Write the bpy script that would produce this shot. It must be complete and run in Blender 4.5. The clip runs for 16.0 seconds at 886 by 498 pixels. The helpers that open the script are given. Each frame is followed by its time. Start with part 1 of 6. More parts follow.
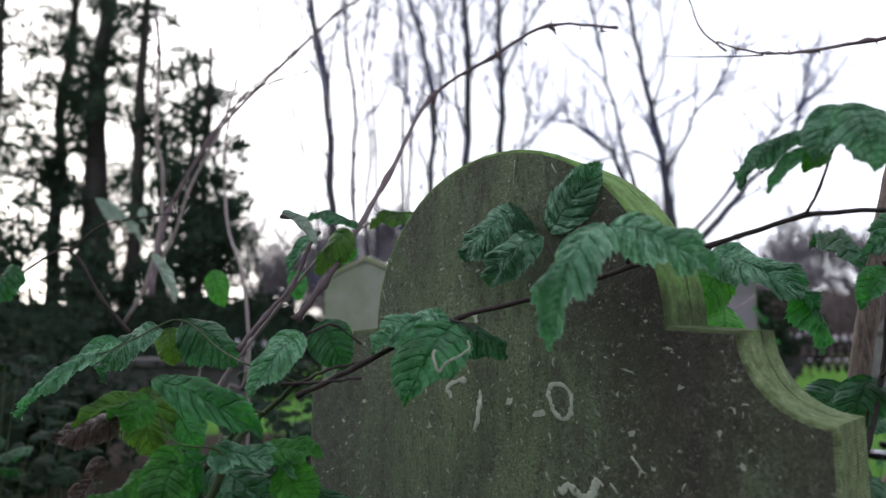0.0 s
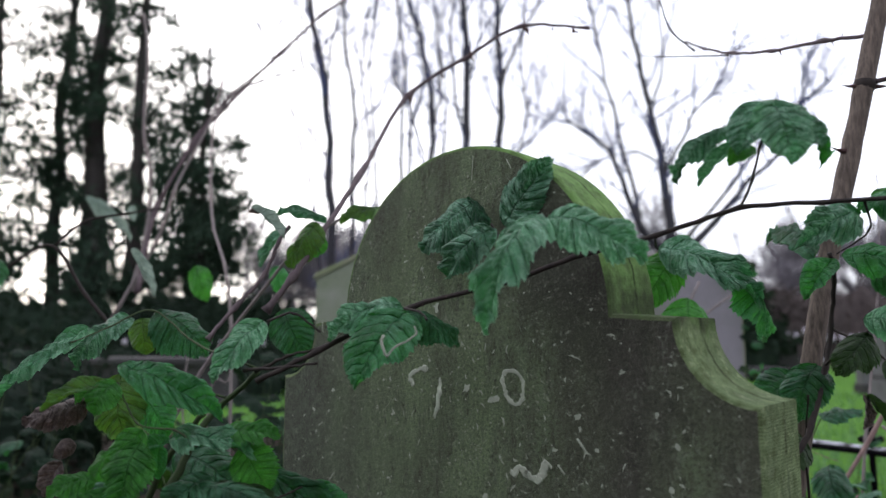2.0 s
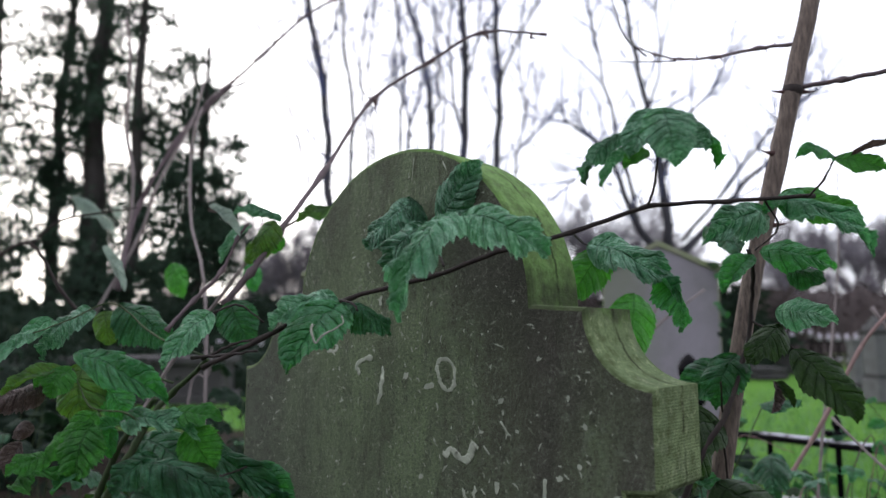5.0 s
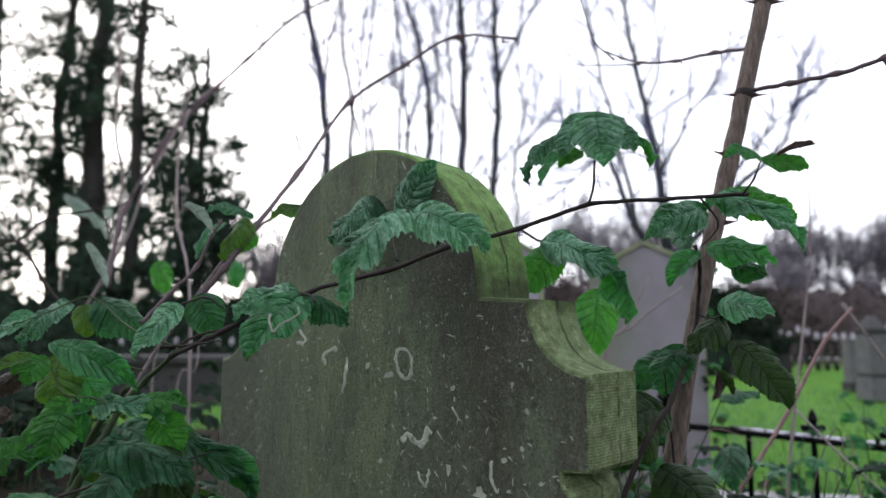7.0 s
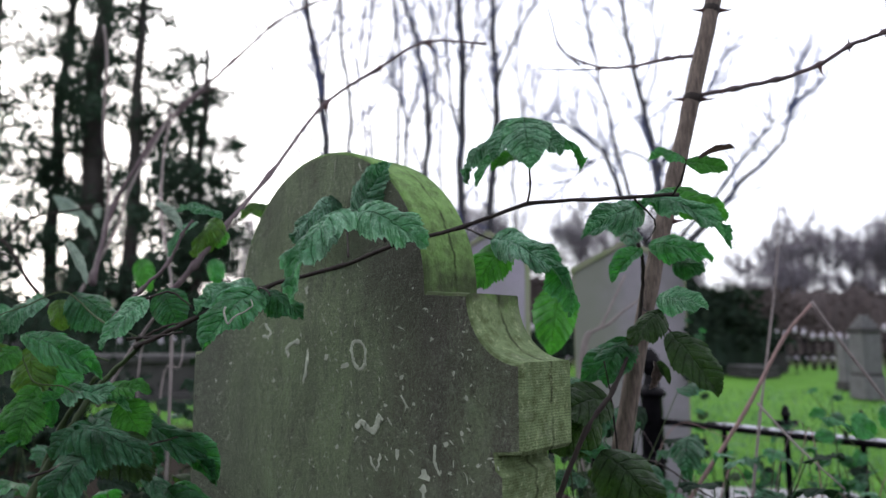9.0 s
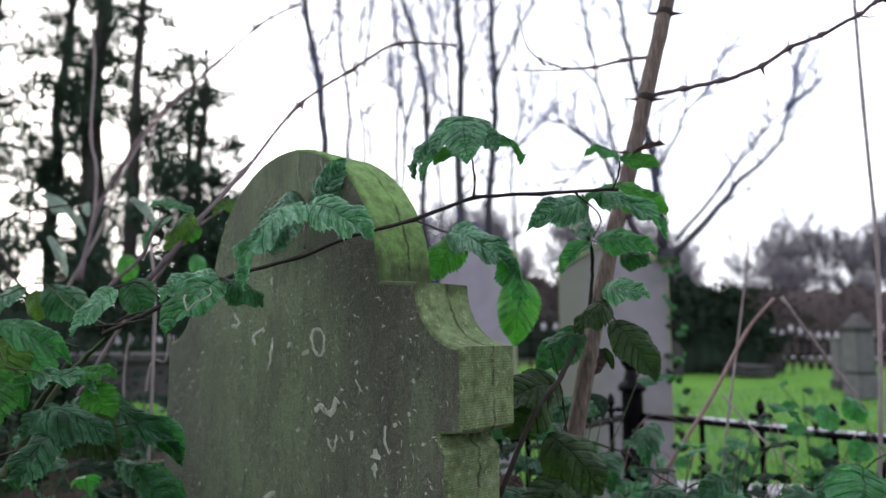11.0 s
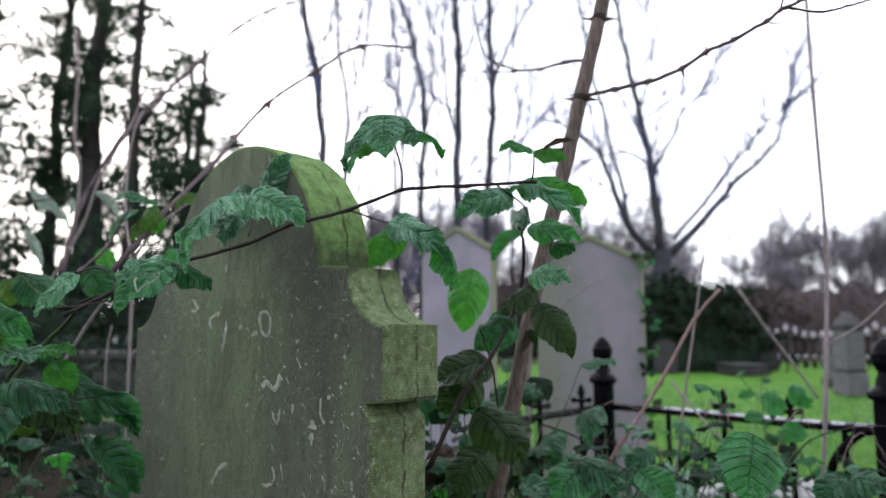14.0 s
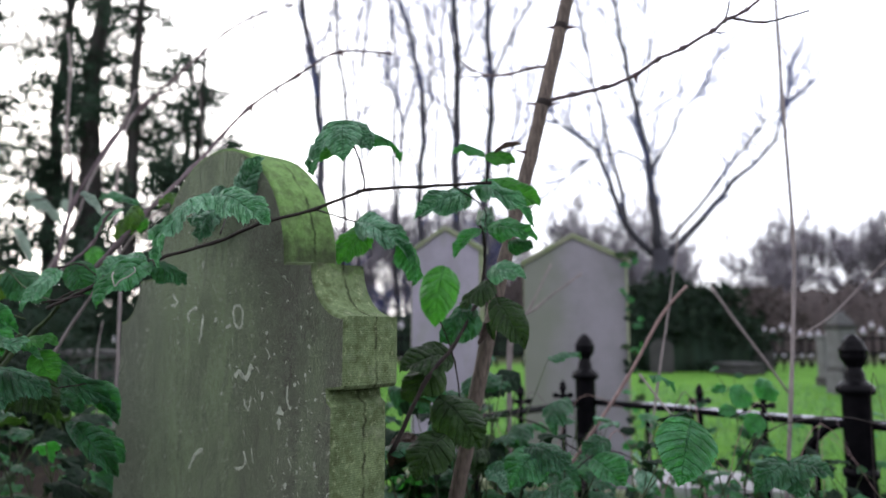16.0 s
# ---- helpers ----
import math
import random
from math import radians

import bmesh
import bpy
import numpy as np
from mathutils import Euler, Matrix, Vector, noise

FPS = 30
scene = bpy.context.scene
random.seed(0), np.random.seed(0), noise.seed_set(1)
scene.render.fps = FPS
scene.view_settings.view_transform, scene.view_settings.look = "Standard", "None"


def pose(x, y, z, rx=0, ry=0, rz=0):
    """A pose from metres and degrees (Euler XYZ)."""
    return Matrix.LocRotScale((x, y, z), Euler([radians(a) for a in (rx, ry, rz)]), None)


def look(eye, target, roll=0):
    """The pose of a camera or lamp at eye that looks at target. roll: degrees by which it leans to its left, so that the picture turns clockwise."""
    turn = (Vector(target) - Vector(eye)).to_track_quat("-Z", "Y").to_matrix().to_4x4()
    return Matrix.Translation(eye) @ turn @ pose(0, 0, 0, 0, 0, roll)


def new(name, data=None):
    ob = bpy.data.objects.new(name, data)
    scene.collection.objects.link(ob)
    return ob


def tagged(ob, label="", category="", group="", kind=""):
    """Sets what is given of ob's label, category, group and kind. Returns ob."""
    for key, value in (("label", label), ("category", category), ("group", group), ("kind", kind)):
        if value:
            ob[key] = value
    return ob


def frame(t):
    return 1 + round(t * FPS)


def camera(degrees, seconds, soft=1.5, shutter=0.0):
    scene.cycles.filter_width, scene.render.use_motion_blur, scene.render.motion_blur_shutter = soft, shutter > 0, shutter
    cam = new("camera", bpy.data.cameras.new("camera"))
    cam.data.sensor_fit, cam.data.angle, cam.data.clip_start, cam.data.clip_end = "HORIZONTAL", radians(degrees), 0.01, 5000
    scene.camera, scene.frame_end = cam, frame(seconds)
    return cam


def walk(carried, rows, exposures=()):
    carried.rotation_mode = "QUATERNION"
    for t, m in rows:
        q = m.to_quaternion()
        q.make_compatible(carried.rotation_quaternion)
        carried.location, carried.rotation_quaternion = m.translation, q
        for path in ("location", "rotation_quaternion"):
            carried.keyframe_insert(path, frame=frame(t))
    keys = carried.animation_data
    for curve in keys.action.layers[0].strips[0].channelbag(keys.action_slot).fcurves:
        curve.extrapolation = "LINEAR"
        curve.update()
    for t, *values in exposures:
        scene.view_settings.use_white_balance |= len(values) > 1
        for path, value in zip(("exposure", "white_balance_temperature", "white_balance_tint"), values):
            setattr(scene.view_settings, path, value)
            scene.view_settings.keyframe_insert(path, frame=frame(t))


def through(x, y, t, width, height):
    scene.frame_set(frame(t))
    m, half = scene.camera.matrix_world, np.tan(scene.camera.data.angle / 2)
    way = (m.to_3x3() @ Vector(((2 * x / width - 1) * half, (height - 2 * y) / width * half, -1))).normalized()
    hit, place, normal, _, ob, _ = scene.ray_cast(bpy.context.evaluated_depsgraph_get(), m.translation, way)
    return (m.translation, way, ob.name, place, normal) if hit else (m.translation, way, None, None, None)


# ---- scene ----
cam = camera(64.83, 16.0, 1.5)
cam.data.dof.use_dof, cam.data.dof.focus_distance, cam.data.dof.aperture_fstop = True, 0.87, 3.9
EYE, TILT = 0.95, 6.97
ROWS = [
    (0.0, 0.0, 0.0, 0.0),
    (0.5, 0.0091, -0.009, -0.0031),
    (1.0, 0.0216, -0.0165, -0.0061),
    (1.5, 0.0346, -0.0228, -0.0096),
    (2.0, 0.0491, -0.0305, -0.0131),
    (2.5, 0.0625, -0.0378, -0.0164),
    (3.0, 0.0774, -0.0452, -0.0189),
    (3.5, 0.0921, -0.0529, -0.0195),
    (4.0, 0.1038, -0.0636, -0.0207),
    (6.5, 0.1657, -0.1198, -0.0328),
    (7.0, 0.1811, -0.1314, -0.0357),
    (7.5, 0.1974, -0.1442, -0.0375),
    (8.0, 0.2145, -0.157, -0.0392),
    (8.5, 0.2297, -0.1693, -0.042),
    (9.0, 0.2464, -0.1824, -0.0457),
    (11.5, 0.3293, -0.2404, -0.0654),
    (12.0, 0.3484, -0.2516, -0.0676),
    (12.5, 0.364, -0.2644, -0.0716),
    (13.0, 0.3788, -0.2785, -0.0785),
    (13.5, 0.3932, -0.2936, -0.0847),
    (14.0, 0.4087, -0.3095, -0.09),
    (14.5, 0.4226, -0.3252, -0.0925),
    (15.0, 0.4392, -0.3382, -0.0963),
    (15.5, 0.4557, -0.354, -0.0993),
    (16.0, 0.47, -0.3734, -0.1027),
]
walk(cam, [(t, pose(x, y, EYE + z, 90 + TILT, 0, 0)) for t, x, y, z in ROWS], exposures=((0.0, -0.06), (4.0, 0.02), (9.0, 0.16), (12.0, 0.27), (16.0, 0.34)))

# ---- world, sun ----
SUN_AZ, SUN_EL = -30.0, 17.5
world = bpy.data.worlds.new("sky")
scene.world = world
world.use_nodes = True
wn = world.node_tree
sky = wn.nodes.new("ShaderNodeTexSky")
sky.sky_type, sky.sun_disc = "NISHITA", False
sky.sun_elevation, sky.sun_rotation = radians(SUN_EL), radians(SUN_AZ)
sky.air_density, sky.dust_density, sky.ozone_density = 1.0, 2.0, 1.5
pale = wn.nodes.new("ShaderNodeHueSaturation")
pale.inputs["Saturation"].default_value = 0.35
wn.links.new(sky.outputs[0], pale.inputs["Color"])
veil = wn.nodes.new("ShaderNodeMix")
veil.data_type = "RGBA"
veil.inputs["Factor"].default_value = 0.6
cloud_co = wn.nodes.new("ShaderNodeTexCoord")
cloud = wn.nodes.new("ShaderNodeTexNoise")
cloud.inputs["Scale"].default_value, cloud.inputs["Detail"].default_value = 2.2, 5.0
wn.links.new(cloud_co.outputs["Generated"], cloud.inputs["Vector"])
tint = wn.nodes.new("ShaderNodeValToRGB")
tint.color_ramp.elements[0].position, tint.color_ramp.elements[0].color = 0.35, (7.8, 7.9, 9.1, 1)
tint.color_ramp.elements[1].position, tint.color_ramp.elements[1].color = 0.65, (10.4, 10.5, 11.7, 1)
wn.links.new(cloud.outputs["Fac"], tint.inputs["Fac"])
wn.links.new(tint.outputs[0], veil.inputs[7])
wn.links.new(pale.outputs[0], veil.inputs[6])
wn.links.new(veil.outputs[2], wn.nodes["Background"].inputs["Color"])
wn.nodes["Background"].inputs["Strength"].default_value = 0.196

sun_data = bpy.data.lights.new("sun", "SUN")
sun_data.energy, sun_data.angle, sun_data.color = 1.2, radians(10), (1.0, 0.93, 0.82)
sun = new("sun", sun_data)
a, e = radians(SUN_AZ), radians(SUN_EL)
sun.matrix_basis = look((60 * math.sin(a) * math.cos(e), 60 * math.cos(a) * math.cos(e), 60 * math.sin(e)), (0, 0, 0))

# ---- materials ----
VEINS = 8  # side veins of a leaf


class Mat:
    """A small wrapper round a node material."""

    def __init__(self, name):
        self.m = bpy.data.materials.new(name)
        self.m.use_nodes = True
        self.t = self.m.node_tree
        self.p = self.t.nodes["Principled BSDF"]
        self.o = self.t.nodes["Material Output"]
        tc = self.t.nodes.new("ShaderNodeTexCoord")
        self.co = tc.outputs["Object"]
        self.uv = tc.outputs["UV"]

    def node(self, kind, **inp):
        n = self.t.nodes.new(kind)
        for k, v in inp.items():
            self.plug(v, n.inputs[k.replace("_", " ")])
        return n

    def plug(self, v, socket):
        if isinstance(v, bpy.types.NodeSocket):
            self.t.links.new(v, socket)
        else:
            socket.default_value = v

    def stretch(self, sx, sy, sz, co=None):
        return self.node("ShaderNodeMapping", Vector=co or self.co, Scale=(sx, sy, sz)).outputs[0]

    def noise(self, scale, detail=4.0, rough=0.6, co=None):
        return self.node("ShaderNodeTexNoise", Vector=co or self.co, Scale=scale, Detail=detail, Roughness=rough).outputs["Fac"]

    def ramp(self, fac, *stops):
        n = self.node("ShaderNodeValToRGB", Fac=fac)
        r = n.color_ramp
        while len(r.elements) < len(stops):
            r.elements.new(0.5)
        for el, (pos, col) in zip(r.elements, stops):
            el.position, el.color = pos, (*col, 1) if isinstance(col, tuple) else (col, col, col, 1)
        return n.outputs[0]

    def mix(self, fac, c1, c2, blend="MIX"):
        n = self.t.nodes.new("ShaderNodeMix")
        n.data_type, n.blend_type = "RGBA", blend
        self.plug(fac, n.inputs["Factor"])
        for c, s in ((c1, n.inputs[6]), (c2, n.inputs[7])):
            self.plug((*c, 1) if isinstance(c, tuple) else c, s)
        return n.outputs[2]

    def math(self, op, x, y=0.0):
        n = self.t.nodes.new("ShaderNodeMath")
        n.operation = op
        self.plug(x, n.inputs[0])
        self.plug(y, n.inputs[1])
        return n.outputs[0]

    def axes(self, co=None):
        return self.node("ShaderNodeSeparateXYZ", Vector=co or self.co).outputs

    def random(self):
        return self.node("ShaderNodeObjectInfo").outputs["Random"]

    def bump(self, height, strength=0.4, dist=0.01, normal=None):
        n = self.node("ShaderNodeBump", Height=height, Strength=strength, Distance=dist)
        if normal:
            self.plug(normal, n.inputs["Normal"])
        return n.outputs[0]

    def done(self, color, rough=0.8, normal=None, metal=0.0, spec=0.5):
        self.plug((*color, 1) if isinstance(color, tuple) else color, self.p.inputs["Base Color"])
        self.plug(rough, self.p.inputs["Roughness"])
        self.p.inputs["Metallic"].default_value = metal
        self.p.inputs["Specular IOR Level"].default_value = spec
        if normal:
            self.plug(normal, self.p.inputs["Normal"])
        return self.m


def plain(name, c1, c2, scale, rough=0.85, bump=0.4, dist=0.005, fine=6.0, spec=0.4):
    """Two tones mixed at two scales, with relief."""
    k = Mat(name)
    big = k.ramp(k.noise(scale), (0.35, 0.0), (0.65, 1.0))
    col = k.mix(big, c1, c2)
    small = k.noise(scale * fine, 5)
    col = k.mix(k.math("MULTIPLY", small, 0.5), col, tuple(x * 0.45 for x in c1))
    return k.done(col, rough, k.bump(small, bump, dist), 0.0, spec)


def stone_face():
    k = Mat("weathered headstone face")
    x, y, z = k.axes()
    sway = k.math("MULTIPLY", k.math("SUBTRACT", k.noise(3.2, 6, 0.65, k.stretch(1, 1, 0.35)), 0.5), 0.45)
    off = k.math("ABSOLUTE", k.math("ADD", k.math("ADD", x, 0.41), sway))
    band = k.ramp(off, (0.06, 1.0), (0.31, 0.0))
    wash = k.noise(9, 6, 0.62, k.stretch(1.0, 1.0, 0.3))
    fac = k.ramp(k.math("ADD", wash, k.math("MULTIPLY", band, 0.27)), (0.44, 0.0), (0.73, 1.0))
    dull = k.mix(k.ramp(k.noise(5, 5, 0.6), (0.4, 0.0), (0.6, 1.0)), (0.052, 0.046, 0.042), (0.084, 0.075, 0.065))
    col = k.mix(fac, dull, (0.15, 0.20, 0.105))
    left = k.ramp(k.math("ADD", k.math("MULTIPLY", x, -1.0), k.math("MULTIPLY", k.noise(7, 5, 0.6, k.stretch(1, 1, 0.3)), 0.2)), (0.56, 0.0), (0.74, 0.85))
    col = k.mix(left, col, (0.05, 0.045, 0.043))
    drip = k.ramp(k.noise(22, 6, 0.7, k.stretch(1.0, 1.0, 0.1)), (0.48, 0.0), (0.72, 0.55))
    col = k.mix(drip, col, (0.042, 0.04, 0.033))
    scour = k.ramp(k.noise(60, 5, 0.7, k.stretch(1.0, 1.0, 0.3)), (0.36, 0.75), (0.5, 0.0))
    col = k.mix(scour, col, (0.035, 0.033, 0.026))
    dust = k.ramp(k.noise(70, 6, 0.75), (0.52, 0.0), (0.7, 0.7))
    col = k.mix(dust, col, (0.20, 0.226, 0.165))
    blotch = k.ramp(k.noise(4.2, 6, 0.62, k.stretch(1, 1, 0.5)), (0.45, 0.0), (0.62, 1.0))
    col = k.mix(k.math("MULTIPLY", blotch, 0.78), col, (0.05, 0.044, 0.036))
    pale = k.ramp(k.noise(6.5, 6, 0.62, k.stretch(1, 1, 0.4)), (0.52, 0.0), (0.7, 0.6))
    col = k.mix(k.math("MULTIPLY", pale, band), col, (0.18, 0.25, 0.118))
    high = k.ramp(k.math("ADD", z, k.math("MULTIPLY", k.noise(7, 6, 0.65, k.stretch(1, 1, 0.5)), 0.42)), (1.09, 0.0), (1.30, 1.0))
    col = k.mix(k.math("MULTIPLY", high, 0.88), col, k.mix(k.ramp(k.noise(38, 5, 0.65, k.stretch(1, 1, 0.35)), (0.4, 0.0), (0.62, 1.0)), (0.085, 0.13, 0.048), (0.19, 0.305, 0.10)))
    # round dark brown patch at the right of the arch
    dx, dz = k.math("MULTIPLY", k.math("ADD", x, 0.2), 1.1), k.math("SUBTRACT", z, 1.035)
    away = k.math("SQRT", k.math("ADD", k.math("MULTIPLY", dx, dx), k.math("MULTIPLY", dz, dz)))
    dark_patch = k.ramp(k.math("ADD", away, k.math("MULTIPLY", k.math("SUBTRACT", k.noise(22, 5), 0.5), 0.12)), (0.05, 0.85), (0.16, 0.0))
    col = k.mix(dark_patch, col, (0.034, 0.029, 0.026))
    grain = k.noise(260, 5, 0.75)
    col = k.mix(k.ramp(grain, (0.40, 0.7), (0.52, 0.0)), col, (0.026, 0.024, 0.02))
    pit = k.ramp(k.noise(95, 5, 0.7), (0.33, 0.85), (0.41, 0.0))
    col = k.mix(pit, col, (0.018, 0.017, 0.014))
    bent = k.node("ShaderNodeTexNoise", Vector=k.co, Scale=55.0, Detail=2.0).outputs["Color"]
    shaken = k.node("ShaderNodeMix")
    shaken.data_type = "VECTOR"
    shaken.inputs[0].default_value = 0.022
    k.t.links.new(k.co, shaken.inputs[4])
    k.t.links.new(bent, shaken.inputs[5])
    warped = shaken.outputs[1]
    sparse = k.ramp(k.noise(11, 5, 0.75), (0.42, 0.1), (0.58, 1.0))
    for scale, size, force in ((60.0, 0.12, 0.6), (125.0, 0.2, 0.4), (240.0, 0.2, 0.45)):
        vor = k.node("ShaderNodeTexVoronoi", Vector=warped, Scale=scale)
        rank = k.ramp(k.node("ShaderNodeSeparateColor", Color=vor.outputs["Color"]).outputs[0], (0.52, 0.0), (0.58, 1.0))
        spot = k.ramp(k.math("ADD", vor.outputs["Distance"], k.math("MULTIPLY", k.noise(scale * 4, 3), 0.2)), (size + 0.06, 1.0), (size + 0.12, 0.0))
        col = k.mix(k.math("MULTIPLY", k.math("MULTIPLY", k.math("MULTIPLY", spot, rank), sparse), force), col, (0.42, 0.44, 0.35))
    hair = k.node("ShaderNodeTexNoise", Vector=warped, Scale=70.0, Detail=2.0, Distortion=2.5).outputs["Fac"]
    thin = k.ramp(k.math("ABSOLUTE", k.math("SUBTRACT", hair, 0.66)), (0.006, 1.0), (0.018, 0.0))
    col = k.mix(k.math("MULTIPLY", k.math("MULTIPLY", thin, sparse), 0.7), col, (0.4, 0.42, 0.34))
    k.p.inputs["Sheen Weight"].default_value = 0.55
    k.p.inputs["Sheen Roughness"].default_value = 0.4
    k.p.inputs["Sheen Tint"].default_value = (0.6, 0.75, 0.5, 1)
    return k.done(col, 0.7, k.bump(grain, 0.9, 0.003, k.bump(k.noise(30, 7, 0.7), 0.6, 0.006)), 0, 0.14)


def stone_side():
    k = Mat("tooled mossy stone edge")
    patch = k.ramp(k.noise(14, 5), (0.35, 0.0), (0.68, 1.0))
    col = k.mix(patch, (0.132, 0.18, 0.09), (0.215, 0.285, 0.138))
    col = k.mix(k.ramp(k.noise(60, 5, 0.7), (0.36, 0.75), (0.58, 0.0)), col, (0.065, 0.085, 0.035))
    x, y, z = k.axes()
    wav = k.node("ShaderNodeTexWave", Vector=k.co, Scale=98.0, Distortion=2.6, Detail=4.0, Detail_Scale=2.5)
    wav.bands_direction = "Z"
    lines = wav.outputs["Fac"]
    broken = k.ramp(k.noise(45, 5, 0.75, k.stretch(1, 1, 1.6)), (0.40, 0.0), (0.6, 0.9))
    col = k.mix(k.math("MULTIPLY", k.math("MULTIPLY", k.ramp(lines, (0.0, 1.0), (0.5, 0.0)), broken), k.ramp(z, (0.85, 0.7), (0.88, 0.12))), col, (0.06, 0.075, 0.035))
    col = k.mix(k.ramp(k.noise(130, 4, 0.7), (0.56, 0.0), (0.68, 0.65)), col, (0.34, 0.40, 0.23))
    col = k.mix(k.ramp(k.noise(26, 5, 0.7), (0.56, 0.0), (0.72, 0.5)), col, (0.25, 0.28, 0.19))
    moss = k.ramp(k.math("ADD", z, k.math("MULTIPLY", k.noise(25, 5), 0.08)), (0.98, 0.0), (1.10, 0.85))
    col = k.mix(k.math("MULTIPLY", moss, 0.8), col, k.mix(k.ramp(k.noise(45, 6, 0.7), (0.38, 0.0), (0.6, 1.0)), (0.075, 0.135, 0.042), (0.17, 0.325, 0.09)))
    low = k.ramp(k.math("ADD", z, k.math("MULTIPLY", k.math("SUBTRACT", k.noise(30, 5), 0.5), 0.09)), (0.94, 0.0), (0.955, 1.0), (0.97, 1.0), (1.015, 0.0))
    col = k.mix(k.math("MULTIPLY", low, 0.7), col, (0.05, 0.052, 0.036))
    crack = k.math("ABSOLUTE", k.math("ADD", k.math("SUBTRACT", y, 0.058), k.math("MULTIPLY", k.math("SUBTRACT", k.noise(24, 4, 0.6, k.stretch(0.05, 0.05, 1)), 0.5), 0.03)))
    dark = k.ramp(crack, (0.0004, 1.0), (0.0026, 0.0))
    col = k.mix(k.math("MULTIPLY", k.math("MULTIPLY", dark, 0.9), k.ramp(k.noise(40, 3), (0.4, 0.35), (0.55, 1.0))), col, (0.02, 0.022, 0.012))
    fine = k.noise(240, 4)
    n = k.bump(k.math("MULTIPLY", lines, k.ramp(z, (0.85, 1.0), (0.88, 0.1))), 0.25, 0.002, k.bump(fine, 0.5, 0.002, k.bump(k.noise(48, 6, 0.7), 0.7, 0.006)))
    return k.done(col, 0.92, n, 0, 0.12)


def leaf_mat(tone, c1, c2, glow, through, rough=0.4, pale=(0.2, 0.33, 0.25), streaks=0.5, spec=0.6, veined=True):
    """Leaf blade: veins, blotches, pale highlight streaks painted between veins, and light that comes through it."""
    k = Mat("leaf " + tone)
    x, y, z = k.axes()
    rnd = k.random()
    seed = k.math("MULTIPLY", rnd, 40.0)
    flat = k.node("ShaderNodeCombineXYZ", X=x, Y=y, Z=seed).outputs[0]
    across, run, _ = k.axes(k.uv) if veined else (x, y, z)
    off = k.math("ABSOLUTE", across)
    ph = k.math("ABSOLUTE", k.math("SUBTRACT", k.math("FRACT", k.math("MULTIPLY", run, float(VEINS))), 0.5))
    lines = k.math("MAXIMUM", k.math("MULTIPLY", k.ramp(ph, (0.40, 0.0), (0.48, 1.0)), 0.8), k.ramp(off, (0.02, 1.0), (0.06, 0.0)))
    swirl = k.math("ADD", run, k.math("MULTIPLY", k.math("SUBTRACT", k.noise(5, 4, 0.6, flat), 0.5), 0.10))
    along = k.node("ShaderNodeCombineXYZ", X=k.math("MULTIPLY", across, 2.2), Y=k.math("MULTIPLY", swirl, 34.0), Z=seed).outputs[0]
    col = k.mix(k.ramp(k.noise(2.8, 5, 0.65, flat), (0.40, 0.0), (0.60, 1.0)), c1, c2)
    col = k.mix(k.math("MULTIPLY", rnd, 0.3), col, tuple(q * 0.45 for q in c1))
    net = k.ramp(k.noise(34, 4, 0.7, flat), (0.42, 0.7), (0.58, 0.0))
    col = k.mix(net, col, tuple(q * 0.35 for q in c1))
    # leaf sheen painted in: pale streaks along veins, pale rim and flecks
    zone = k.ramp(k.noise(2.6, 3, 0.5, flat), (0.38, 0.25), (0.56, 1.0))
    shine_streak = k.math("MULTIPLY", k.ramp(k.noise(1.0, 6, 0.75, along), (0.45, 0.0), (0.60, 1.0)), zone)
    col = k.mix(k.math("MULTIPLY", shine_streak, streaks), col, pale)
    rim = k.math("MULTIPLY", k.ramp(off, (0.78, 0.0), (1.0, 0.5)), k.ramp(k.noise(7, 4, 0.7, flat), (0.4, 0.0), (0.6, 1.0)))
    col = k.mix(rim, col, pale)
    fleck = k.ramp(k.noise(24, 3, 0.6, flat), (0.63, 0.0), (0.68, 1.0))
    col = k.mix(k.math("MULTIPLY", k.math("MULTIPLY", fleck, zone), 0.7), col, pale)
    spots = k.ramp(k.noise(8, 4, 0.7, flat), (0.66, 0.0), (0.72, 1.0))
    col = k.mix(k.math("MULTIPLY", spots, 0.75), col, (0.06, 0.037, 0.02))
    col = k.mix(k.math("MULTIPLY", lines, 0.28), col, tuple(q * 0.55 for q in c1))
    high = k.math("SUBTRACT", k.math("MULTIPLY", k.noise(30, 5, 0.7, flat), 1.1), k.math("MULTIPLY", lines, 1.3))
    high = k.math("ADD", high, k.math("MULTIPLY", k.noise(1.0, 4, 0.6, along), 0.8))
    n = k.bump(high, 1.0, 0.0022, k.bump(k.noise(7, 3, 0.5, flat), 0.5, 0.01))
    k.done(col, k.math("ADD", k.math("MULTIPLY", k.noise(9, 4, 0.6, flat), 0.2), rough - 0.1), n, 0.0, spec)
    lit = k.mix(k.ramp(k.noise(4, 4, 0.6, flat), (0.3, 0.0), (0.7, 1.0)), tuple(q * 0.45 for q in glow), glow)
    lit = k.mix(k.math("MULTIPLY", lines, 0.6), lit, tuple(q * 0.3 for q in glow))
    tr = k.node("ShaderNodeBsdfTranslucent", Color=lit, Normal=n)
    both = k.node("ShaderNodeMixShader", Fac=through)
    k.t.links.new(k.p.outputs[0], both.inputs[1])
    k.t.links.new(tr.outputs[0], both.inputs[2])
    k.t.links.new(both.outputs[0], k.o.inputs["Surface"])
    return k.m


